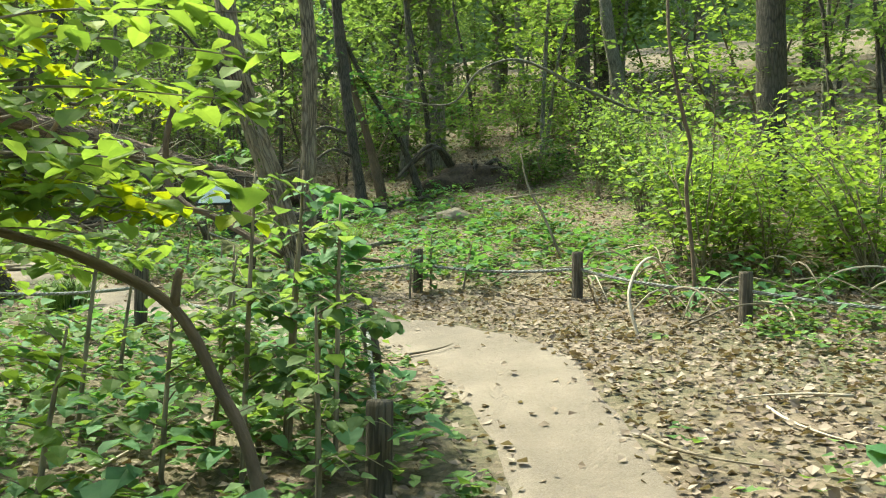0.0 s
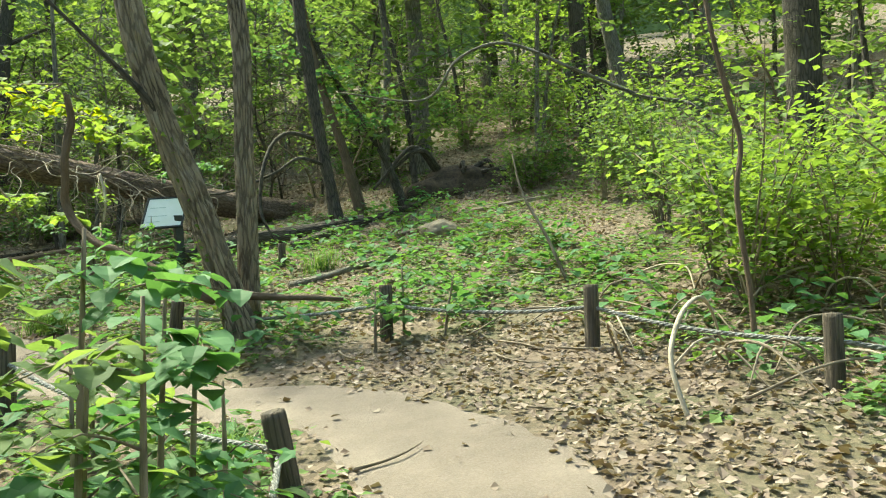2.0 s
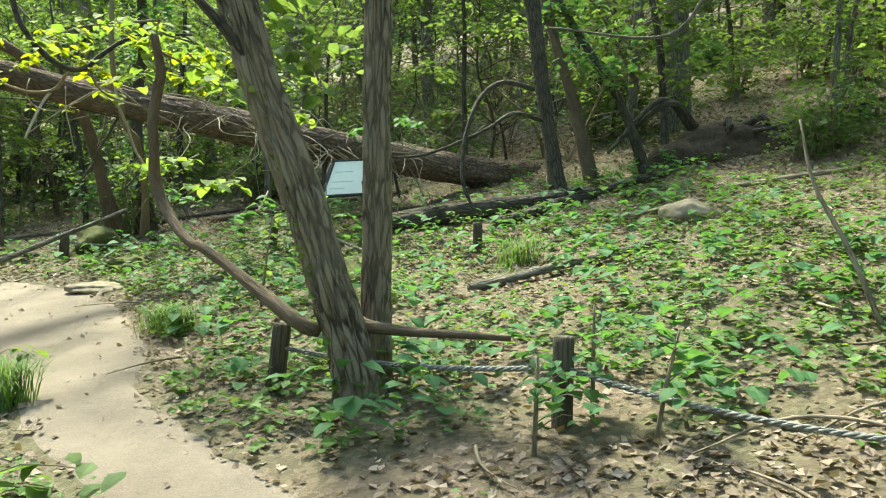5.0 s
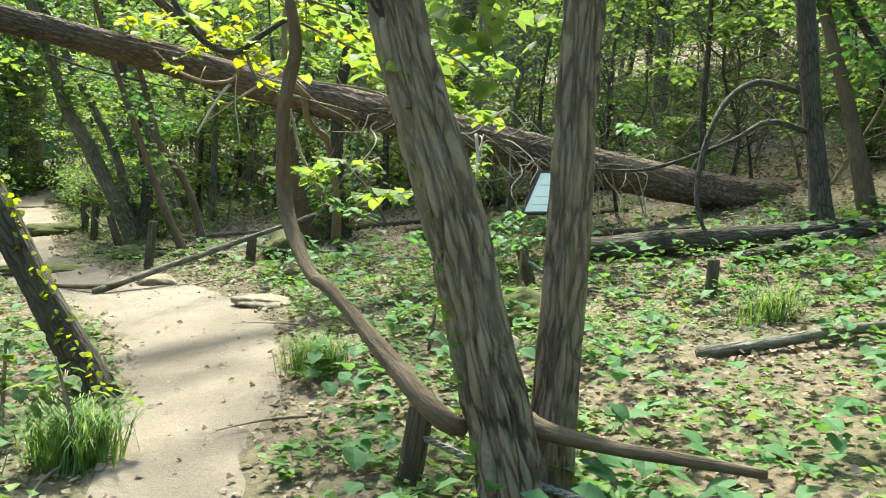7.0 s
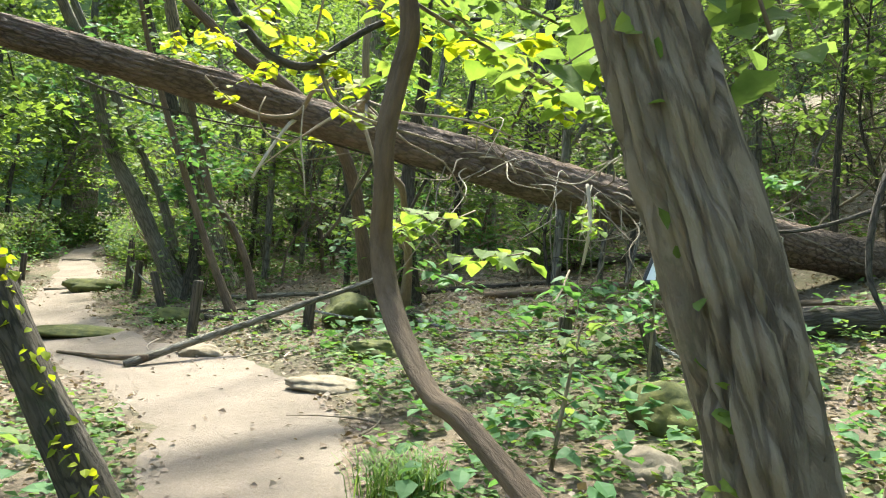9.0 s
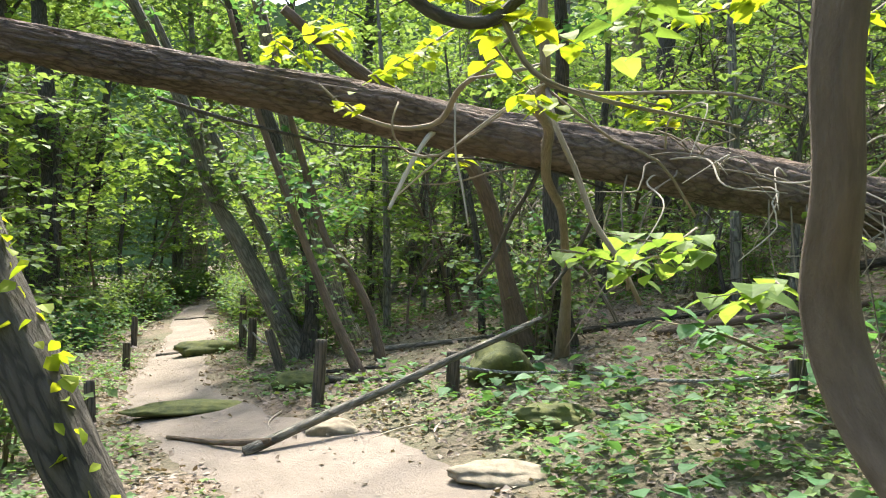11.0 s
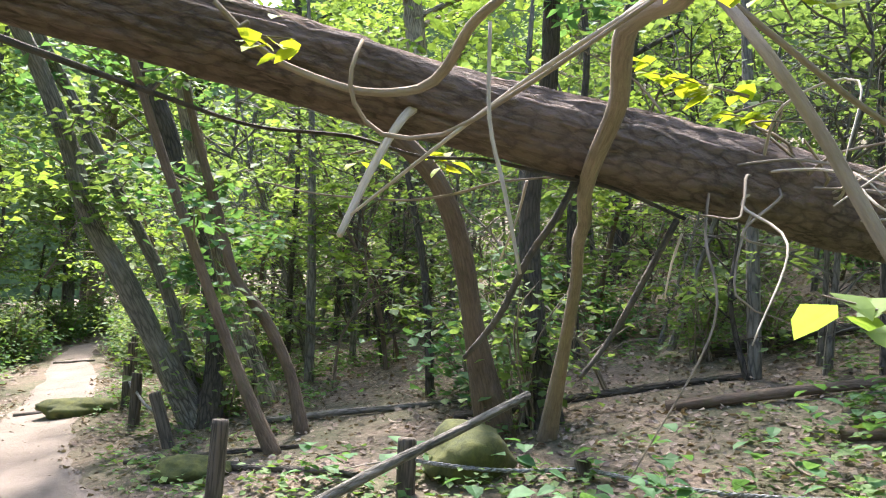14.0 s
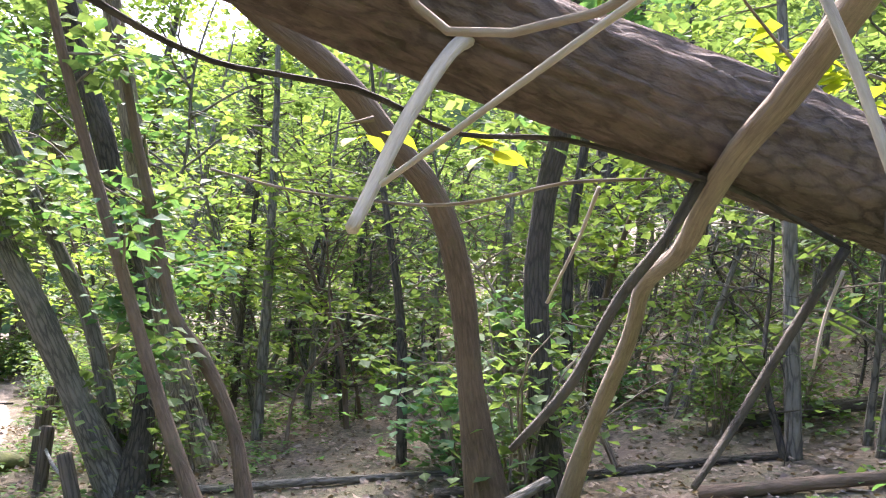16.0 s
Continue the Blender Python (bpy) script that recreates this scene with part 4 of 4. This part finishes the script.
def clear_view(x, y):
    """True where the place shows standing trees: off the trail, off the walk and outside the open glade."""
    if off_trail(x, y) < 1.0 or off_walk(x, y) < 2.2:
        return False
    if -4.5 < x < 6.8 and -7 < y < 11.2:
        return False
    if -8 < x < -2 and 5 < y < 13.5:
        return False
    d = (x + 3) * .79 + (y - 6.5) * .61
    return True

g = np.random.default_rng(99)
spots = []
while len(spots) < 175:
    R = 9 + 40 * g.random() ** .8
    a = radians(g.uniform(-25, 205)) if g.random() < .88 else radians(g.uniform(205, 335))
    x, y = -2 + R * math.cos(a), 5 + R * math.sin(a)
    if clear_view(x, y) and all((x - u) ** 2 + (y - v) ** 2 > 1.7 for u, v in spots):
        spots.append((x, y))
protos = [forest_tree(1, 11, .15, BARK_GREY, .5), forest_tree(2, 12, .19, BARK_DARK, -.4), forest_tree(3, 10, .12, BARK_DARK, .9), forest_tree(4, 13, .21, BARK_OAK, .2), forest_tree(5, 9.5, .1, BARK_GREY, -.8)]
place_copies(protos, spots, ["tall grey forest tree with an open green crown", "tall dark forest tree with a leafy crown", "slender dark forest tree with thin crown", "stout furrowed forest tree with green crown", "slim grey forest tree with light crown"], "tree", "forest trees", .8, 1.2, 1)

spots = []
while len(spots) < 260:
    R = 7 + 22 * g.random() ** .8
    a = radians(g.uniform(-15, 200)) if len(spots) % 3 else radians(g.uniform(95, 175))
    x, y = -2 + R * math.cos(a), 5 + R * math.sin(a)
    if clear_view(x, y) and all((x - u) ** 2 + (y - v) ** 2 > .8 for u, v in spots):
        spots.append((x, y))
protos = [thin_tree(20 + k, h, r, m) for k, (h, r, m) in enumerate([(3.6, .035, BARK_GREY), (4.6, .045, BARK_DARK), (3.0, .03, BARK_BROWN), (5.4, .05, BARK_GREY), (4.2, .04, BARK_DARK)])]
place_copies(protos, spots, ["slim understorey sapling with layered green leaves"], "sapling", "understorey saplings", .8, 1.25, 2)

def bare_sapling(seed, height, r, mat):
    """A crooked, nearly leafless understorey stem with fine twigs."""
    q = np.random.default_rng(seed)
    e = new("bare_sapling")
    e.empty_display_size = .1
    l = q.normal(0, .7, 2)
    pts = [(0, 0, -.1, r * 1.3)] + [(l[0] * u + q.normal(0, .07), l[1] * u + q.normal(0, .07), height * u, r * (1 - .8 * u)) for u in (.2, .4, .6, .8, 1)]
    part("trunk", tube("trunk", pts, mat, segs=7, step=.15, rough=.12, seed=seed), e)
    c = spline(pts, .08)
    twigs, places = [], []
    for k in range(20):
        b = c[int(q.uniform(.12, .97) * (len(c) - 1))][:3]
        a, L = q.uniform(0, 6.28), q.uniform(.3, 1.1)
        m = b + np.array([math.cos(a) * L * .5, math.sin(a) * L * .5, L * q.uniform(.05, .4)]) + q.normal(0, .04, 3)
        t = m + np.array([math.cos(a + .5) * L * .5, math.sin(a + .5) * L * .5, L * q.uniform(-.2, .3)])
        twigs.append([(*b, r * .4), (*m, r * .28), (*t, .002)])
        f = (m + t) / 2 + q.normal(0, .25, 3)
        twigs.append([(*m, r * .2), (*((m + f) / 2 + q.normal(0, .03, 3)), r * .15), (*f, .002)])
        for u in range(7):
            places.append(t + q.normal(0, .12, 3) * (1, 1, .4))
    tagged(part("branchwork", tubes("branchwork", twigs, mat, segs=5, step=.12), e), kind="stuff")
    part("foliage", leaves("foliage", places, q.uniform(.04, .09, len(places)), LEAF, q, flat=.75), e)
    return e

spots = []
while len(spots) < 130:
    x, y = g.uniform(-10, 5), g.uniform(12.2, 22)
    if off_trail(x, y) > .7 and not (-8.6 < x < -5 and y < 14.2):
        spots.append((x, y))
protos = [bare_sapling(60, 3.2, .024, BARK_DARK), bare_sapling(61, 2.6, .018, BARK_BROWN), bare_sapling(62, 4.0, .032, BARK_GREY), bare_sapling(63, 2.2, .02, TWIG)]
place_copies(protos, spots, ["crooked thin understorey stem with bare twigs"], "sapling", "bare saplings", .7, 1.3, 6)

# bushes: the bright thicket and the undergrowth along the trail's far reach
bright = [shrub(40, 1.9, 1.2, LEAF_LIGHT, 1100, .085), shrub(41, 1.4, 1.1, LEAF, 950, .08), shrub(42, 2.3, 1.0, LEAF, 1000, .085), shrub(43, 1.1, 1.2, LEAF_LIGHT, 800, .09)]
spots = [(3.9, 1.9), (4.4, 3.0), (3.7, 3.0), (5.2, 3.8), (4.2, 1.0), (5.8, 4.8), (5.0, 5.4), (5.2, 2.2), (6.4, 3.4), (6.2, 6.2), (5.6, 7.6), (6.9, 7.0), (6.6, 8.8), (7.6, 5.2), (5.0, .6), (4.8, -.6), (3.3, 2.2)]
place_copies(bright, spots, ["dense bright green leafy bush on the slope"], "bush", "thicket bushes", .75, 1.1, 3)

green = [shrub(50, .95, .55, LEAF, 520, .085), shrub(51, .7, .5, LEAF_BLUE, 420, .09), shrub(52, 1.2, .55, LEAF, 640, .08)]
spots = []
while len(spots) < 120:
    x, y = g.uniform(-22, 9), g.uniform(9.5, 28)
    if off_trail(x, y) > .55 and off_walk(x, y) > 3.2 and not (-6.5 < x < 3.5 and y < 13 and g.random() < .8):
        spots.append((x, y))
k = 0
while k < 46:
    q = trail_line[int(g.integers(int(len(trail_line) * .78), len(trail_line)))]
    x, y = q[0] + g.choice([-1, 1]) * g.uniform(.8, 2.2), q[1] + g.uniform(-.5, .5)
    if off_trail(x, y) > .45 and off_walk(x, y) > 7:
        spots.append((x, y))
        k += 1
for x, y in [(-15.5, 26.5), (-16.8, 26.8), (-17.5, 25.5), (-9, 10.4), (-10.2, 11.6), (-8.8, 9.0), (-11, 9.5), (-12, 12), (-10.2, 7.5), (-7.8, 7.6), (-9.2, 5.6), (-6.9, 8.4), (-12.5, 14.5), (-13.4, 15.6), (-6.0, 6.6)]:
    spots.append((x, y))
place_copies(green, spots, ["low green undergrowth bush in the forest", "cool green broad-leaved undergrowth bush"], "bush", "undergrowth bushes", .7, 1.25, 4)

# ---------------------------------------------------------------- saplings and sprays close to the trail
rng = np.random.default_rng(77)
def trail_sapling(x, y, h, n, size, mat, label, lean=(0, 0), sprays=7, reach=.45):
    z = ground_z(x, y)
    e = thing("sapling", x, y, z, label, "sapling", "trailside saplings")
    rows = [(x, y, z - .05, .013), (x + lean[0] * .4, y + lean[1] * .4, z + h * .45, .011), (x + lean[0], y + lean[1], z + h, .005)]
    limb(e, "stem", rows, TWIG, segs=8, step=.06, rough=.1)
    c = spline(rows, .03)[:, :3]
    for k in range(sprays):
        b = c[int(rng.uniform(.3, 1) * (len(c) - 1))]
        a, L = rng.uniform(0, 6.28), reach * rng.uniform(.5, 1.2)
        sprig(e, "foliage", [tuple(b), tuple(b + (math.cos(a) * L * .5, math.sin(a) * L * .5, .06)), tuple(b + (math.cos(a) * L, math.sin(a) * L, .02))], n // sprays, size, mat, rng, .05, r=.004, flat=.85)
    return e

for x, y, h, n, size, mat, lean, sp, reach in [
        (-1.05, -.75, 1.15, 90, .085, LEAF, (.02, .05), 8, .4), (-1.5, -.2, .9, 70, .085, LEAF, (.1, .0), 7, .35), (-2.1, .4, 1.5, 150, .08, LEAF_LIGHT, (.15, .1), 11, .6), (-2.6, -.6, 1.3, 190, .08, LEAF_LIGHT, (.15, .2), 12, .7),
        (-2.9, 1.4, 1.8, 190, .085, LEAF, (.2, 0), 12, .7), (-1.25, .9, .85, 70, .08, LEAF, (0, .1), 7, .35), (-3.2, .2, 2.0, 260, .085, LEAF_LIGHT, (.5, .2), 14, .9), (-.75, .25, .7, 40, .08, LEAF_BLUE, (0, 0), 5, .25), (-1.25, -1.3, .8, 90, .075, LEAF, (0, .1), 9, .35), (-1.75, -.6, .8, 110, .08, LEAF, (.05, .1), 9, .4), (-2.2, -1.0, .75, 110, .08, LEAF_LIGHT, (.1, .1), 9, .4), (-1.0, .4, .7, 80, .08, LEAF, (0, 0), 8, .35), (-1.9, 1.2, .9, 110, .08, LEAF, (.1, 0), 9, .4), (-1.2, 2.0, .8, 90, .085, LEAF, (0, 0), 8, .4),
        (1.05, 3.55, .55, 60, .09, LEAF_BLUE, (0, 0), 7, .3), (1.25, 3.2, .5, 50, .09, LEAF_BLUE, (.1, 0), 6, .3), (.7, 3.2, .45, 40, .09, LEAF_BLUE, (0, -.05), 6, .25),
        (-1.2, -.5, 1.3, 150, .085, LEAF_BLUE, (.05, 0), 8, .35), (-1.0, -.15, 1.1, 130, .085, LEAF_BLUE, (.05, 0), 8, .35), (-1.45, -.8, 1.3, 130, .085, LEAF, (.05, .1), 8, .35),
        (-.9, .0, 1.0, 46, .12, LEAF_BLUE, (.05, 0), 7, .35), (-1.2, -.4, 1.0, 44, .11, LEAF, (.05, 0), 7, .35), (-2.25, 4.7, .55, 26, .1, LEAF, (-.1, -.1), 5, .25), (-3.1, 5.2, .6, 40, .09, LEAF, (0, 0), 6, .3), (-1.05, 6.9, .8, 40, .09, LEAF, (.1, 0), 6, .35), (-.6, 8.5, .9, 60, .09, LEAF_BLUE, (0, 0), 7, .4)]:
    trail_sapling(x, y, h, n, size, mat, "young leafy sapling growing beside the trail", lean, sp, reach)

overhang = thing("overhanging_branch", -2.85, -1.35, ground_z(-2.85, -1.35) - .05, "leafy sapling with bright layered branches beside the trail", "sapling")
limb(overhang, "stem", [(-2.85, -1.35, ground_z(-2.85, -1.35) - .05, .03), (-2.8, -1.35, .4, .024), (-2.7, -1.3, 1.2, .018), (-2.6, -1.25, 2.2, .008)], BARK_BROWN, segs=10)
for k in range(30):
    z = rng.uniform(.45, 1.75)
    L, a = rng.uniform(.6, 1.45), rng.uniform(-.9, 1.4)
    b = np.array([-2.82 + .1 * z, -1.36 + .04 * z, z])
    sprig(overhang, "foliage", [tuple(b), tuple(b + (math.cos(a) * L * .5, math.sin(a) * L * .5, .1)), tuple(b + (math.cos(a) * L, math.sin(a) * L, .04))], 54, .08, (LEAF_LIGHT, LEAF_LIGHT, LEAF_YELLOW)[k % 3], rng, .085, r=.006, flat=.88)

def hanging_spray(name, root, mid, tip, n, size, mat, label, spread=.07):
    e = thing(name, *root, label, "branch", "overhanging leaf sprays")
    sprig(e, "foliage", [root, mid, tip], n, size, mat, rng, spread, r=.008, flat=.85)
    return e

# leafy branches springing from the fallen trunk and the bent sapling
for root, mid, tip, n, size, mat in [
        ((-2.02, 7.01, 1.53), (-1.95, 6.71, 1.62), (-1.69, 6.48, 1.65), 26, 0.085, LEAF_LIGHT),
        ((-1.95, 6.81, 1.59), (-2.08, 6.71, 1.64), (-2.2, 6.6, 1.66), 20, 0.08, LEAF_LIGHT),
        ((-1.53, 7.05, 1.31), (-1.69, 6.88, 1.38), (-1.89, 6.8, 1.42), 22, 0.09, LEAF_BLUE),
        ((-3.4, 8.9, 2.37), (-3.45, 8.88, 2.39), (-3.48, 8.88, 2.37), 9, 0.09, LEAF_YELLOW),
        ((-3.68, 8.61, 2.38), (-3.71, 8.6, 2.37), (-3.75, 8.59, 2.36), 3, 0.1, LEAF_YELLOW),
        ((-2.18, 9.56, 2.8), (-2.4, 9.48, 2.85), (-2.7, 9.39, 2.91), 26, 0.11, LEAF_YELLOW),
        ((-2.1, 9.58, 2.69), (-2.2, 9.5, 2.69), (-2.32, 9.42, 2.69), 9, 0.11, LEAF_YELLOW),
        ((-3.66, 7.64, 2.54), (-3.69, 7.64, 2.51), (-3.55, 7.72, 2.51), 9, 0.09, LEAF_YELLOW),
        ((-2.29, 6.12, 2.81), (-1.72, 6.21, 2.52), (-1.13, 6.14, 2.49), 80, 0.1, LEAF_YELLOW),
        ((-1.74, 5.7, 2.7), (-1.24, 5.76, 2.28), (-0.78, 5.77, 2.07), 70, 0.1, LEAF_LIGHT),
        ((-2.86, 6.27, 2.87), (-2.53, 6.32, 2.54), (-2.09, 6.36, 2.3), 50, 0.09, LEAF_YELLOW),
        ((-3.3, 8.4, 3.1), (-3.25, 7.9, 2.85), (-3.3, 7.4, 2.55), 34, .1, LEAF_YELLOW), ((-3.9, 8.2, 3.0), (-3.7, 7.6, 2.9), (-3.4, 7.2, 2.7), 30, .1, LEAF_YELLOW), ((-4.4, 8.2, 2.95), (-4.1, 7.7, 2.9), (-3.7, 7.4, 2.65), 26, .09, LEAF_YELLOW),
        ((-1.86, 8.13, 1.85), (-1.95, 7.7, 1.75), (-2.2, 7.4, 1.78), 16, .12, LEAF_LIGHT), ((-1.5, 8.3, 1.6), (-1.5, 7.6, 1.55), (-1.75, 7.1, 1.5), 20, .15, LEAF_LIGHT), ((-1.2, 8.4, 1.5), (-1.2, 7.7, 1.3), (-1.35, 7.2, 1.2), 18, .15, LEAF_BLUE),
        ((-1.0, 8.1, 2.9), (-1.3, 7.8, 2.6), (-1.2, 7.5, 2.4), 36, .1, LEAF_YELLOW), ((-.9, 8.1, 2.9), (-.9, 7.7, 2.7), (-.7, 7.3, 2.5), 40, .1, LEAF_LIGHT), ((-2.0, 8.0, 2.95), (-1.8, 7.7, 2.8), (-1.5, 7.4, 2.75), 26, .1, LEAF_YELLOW),
        
        ((-1.44, 5.11, 2.42), (-1.0, 5.5, 2.35), (-.6, 5.8, 2.2), 60, .09, LEAF), ((-1.45, 5.1, 2.3), (-1.0, 5.7, 2.15), (-.5, 6.0, 1.95), 60, .09, LEAF_LIGHT), ((-1.44, 5.11, 2.5), (-1.7, 5.8, 2.5), (-1.9, 6.4, 2.3), 44, .11, LEAF_LIGHT), ((-1.44, 5.1, 2.5), (-2.1, 5.6, 2.55), (-2.6, 6.0, 2.5), 44, .1, LEAF_LIGHT),
        ((-2.4, 6.5, 2.9), (-2.5, 6.7, 2.5), (-2.3, 7.0, 2.2), 40, .1, LEAF_YELLOW), ((-1.2, 10.0, 2.2), (-1.2, 9.4, 2.0), (-1.1, 8.8, 1.8), 44, .085, LEAF_LIGHT), ((-.4, 10.4, 2.3), (-.3, 9.9, 2.3), (-.1, 9.4, 2.4), 50, .1, LEAF_BLUE), ((.3, 11, 2.6), (.3, 10.4, 2.5), (.5, 9.9, 2.4), 50, .1, LEAF_BLUE)]:
    hanging_spray("leafy_branch", root, mid, tip, n, size, mat, "leafy green branch hanging over the trail")
limbs_up = thing("hooked_branch", -2.3, 6.3, 2.5, "dark hooked bare branch hanging above the trail", "branch")
limb(limbs_up, "wood", [(-2.75, 6.0, 3.3, .022), (-2.75, 6.05, 2.75, .022), (-2.55, 6.15, 2.42, .022), (-2.35, 6.25, 2.36, .022), (-2.22, 6.35, 2.5, .02), (-2.0, 6.5, 2.68, .016), (-1.6, 6.7, 2.75, .01)], BARK_DARK, segs=10, step=.04, rough=.1)
limb(limbs_up, "twig", [(-2.3, 6.28, 2.38, .012), (-2.2, 6.3, 2.2, .01), (-2.0, 6.4, 2.12, .008), (-1.6, 6.6, 2.05, .004)], TWIG, segs=7, step=.05)

# ---------------------------------------------------------------- dry leaves and ground plants
g = np.random.default_rng(3)
def scatter(n, keep, lo=(-11, -7), hi=(8, 17)):
    out = []
    while len(out) < n:
        x, y = g.uniform(lo[0], hi[0]), g.uniform(lo[1], hi[1])
        if keep(x, y):
            out.append((x, y))
    return out

def litter_keep(x, y):
    o = off_trail(x, y)
    if o < 0:
        return g.random() < (.035 if o < -.1 else .35)
    right = x > .2 and y < 3.2
    return g.random() < (1.0 if right else .42 + .3 * noise.noise((x * .6, y * .6, 4)))

pts = np.array([(x, y, ground_z(x, y) + g.uniform(.004, .03)) for x, y in scatter(105000, litter_keep)])
near = new("fallen_leaves", leaves("fallen_leaves", pts, g.uniform(.025, .068, len(pts)), LEAF_DRY, g, droop=.0, flat=.45, fine=False))
tagged(near, "brown curled dry leaves covering the forest floor", "leaves", kind="stuff")
pts = np.array([(x, y, ground_z(x, y) + .02) for x, y in scatter(16000, lambda x, y: off_trail(x, y) > .1 and not (-11 < x < 8 and y < 17), (-22, 0), (18, 34))])
far = new("fallen_leaves", leaves("fallen_leaves", pts, g.uniform(.08, .17, len(pts)), LEAF_DRY, g, droop=.0, flat=.6))
tagged(far, "brown dry leaves spread over the wooded slope", "leaves", kind="stuff")

def herb_density(x, y):
    o = off_trail(x, y)
    if o < .05:
        return 0
    d = .5 + .9 * noise.noise((x * .5, y * .5, 11)) + .4 * noise.noise((x * 1.7, y * 1.7, 2))
    if x > .3 and y < 2.6 and x < 2.2:
        d -= .55
    if x < -.3 and y < 3.6:
        d += .6
    if .0 < x < 4 and 3.2 < y < 9:
        d += .25
    if y > 11 and x > -6:
        d -= .35
    return d * min(1, o / .35 + .25)

spots = scatter(15000, lambda x, y: g.random() < herb_density(x, y))
at, size = [], []
for x, y in spots:
    z, h = ground_z(x, y), g.uniform(.03, .2)
    for k in range(g.integers(4, 9)):
        at.append((x + g.normal(0, .045), y + g.normal(0, .045), z + h * g.uniform(.35, 1)))
        size.append(g.uniform(.035, .085))
herbs = new("ground_plants", leaves("ground_plants", at, size, LEAF_LOW, g, droop=.15, flat=.72))
tagged(herbs, "low green leafy plants carpeting the forest floor", "plants", kind="stuff")
spots = scatter(9000, lambda x, y: off_trail(x, y) > .3 and not (-11 < x < 8 and y < 17), (-24, -2), (14, 32))
at = np.array([(x + g.normal(0, .06), y + g.normal(0, .06), ground_z(x, y) + g.uniform(.04, .32)) for x, y in spots for k in range(5)])
herbs2 = new("ground_plants", leaves("ground_plants", at, g.uniform(.06, .13, len(at)), LEAF_LOW, g, droop=.15, flat=.7))
tagged(herbs2, "green undergrowth plants further into the wood", "plants", kind="stuff")

# broad leaves near the fence, grass tuft by the trail
at = np.array([(x + g.normal(0, .03), y + g.normal(0, .03), ground_z(x, y) + g.uniform(.1, .3)) for x, y in scatter(900, lambda x, y: off_trail(x, y) > .25 and herb_density(x, y) > .3, (-5, -2.5), (4, 12)) for k in range(3)])
broad = new("broad_leaved_plants", leaves("broad_leaved_plants", at, g.uniform(.09, .15, len(at)), LEAF_BLUE, g, droop=.2, flat=.85, fine=True))
tagged(broad, "broad cool-green leaves of low woodland plants", "plants", kind="stuff")
def grass_tuft(x, y, n, h):
    V, Fc = [], []
    for k in range(n):
        a, L = g.uniform(0, 6.28), h * g.uniform(.6, 1.2)
        bx, by = x + g.normal(0, .1), y + g.normal(0, .07)
        bz = ground_z(bx, by)
        o = np.array([math.cos(a), math.sin(a)])
        s = np.array([-o[1], o[0]]) * .004
        i0 = len(V)
        for u, zz, w in ((0, 0, 1), (.25, .65, .9), (.65, .9, .6), (1.0, .7, .05)):
            p = np.array([bx, by]) + o * L * .8 * u
            V += [(*(p + s * w), bz + L * zz), (*(p - s * w), bz + L * zz)]
        Fc += [(i0 + 2 * q, i0 + 2 * q + 1, i0 + 2 * q + 3, i0 + 2 * q + 2) for q in range(3)]
    tagged(new("grass", make_mesh("grass", V, Fc, LEAF_LOW)), "tuft of drooping green grass at the trail edge", "grass", kind="stuff")
grass_tuft(-2.35, 4.75, 420, .3)
grass_tuft(-1.7, 6.4, 260, .22)
grass_tuft(1.3, 7.4, 160, .25)
grass_tuft(-.6, 1.4, 160, .2)

# twigs on the litter
g = np.random.default_rng(8)
for k, (x, y) in enumerate(scatter(90, lambda x, y: off_trail(x, y) > -.1 and (x > -4 or y > 8), (-8, -2.5), (5, 13))):
    a, L = g.uniform(0, 6.28), g.uniform(.2, .8)
    rows = []
    for u in (0, .35, .7, 1):
        X, Y = x + math.cos(a + .4 * u) * L * u, y + math.sin(a + .4 * u) * L * u
        rows.append((X, Y, ground_z(X, Y) + .018 + .012 * (k % 3), .009 * (1.1 - .8 * u)))
    e = thing("twig", x, y, rows[0][2], "thin dry fallen twig on leaf litter", "twig", "fallen twigs")
    limb(e, "wood", rows, (TWIG, DEADWOOD)[k % 2], segs=6, step=.06, rough=.15)

# ---------------------------------------------------------------- distant wooded ridge
bv, bf = [], []
for k in range(97):
    a = 2 * math.pi * k / 96
    x, y = -2 + 78 * math.cos(a), 8 + 78 * math.sin(a)
    for q in range(5):
        bv.append((x, y, lift(x, y) - 2 + q * (7.0 + .8 * noise.noise((math.cos(a) * 9, math.sin(a) * 9, 0)))))
bf = [(k * 5 + q, k * 5 + q + 1, k * 5 + q + 6, k * 5 + q + 5) for k in range(96) for q in range(4)]
BACK = plain_material("distant_foliage", (.035, .06, .02), (.13, .19, .06), 1.1, .95, .5)
tagged(new("backdrop", make_mesh("backdrop", bv, bf, BACK)), "distant wooded ridge of hazy green foliage", "backdrop", kind="structure")
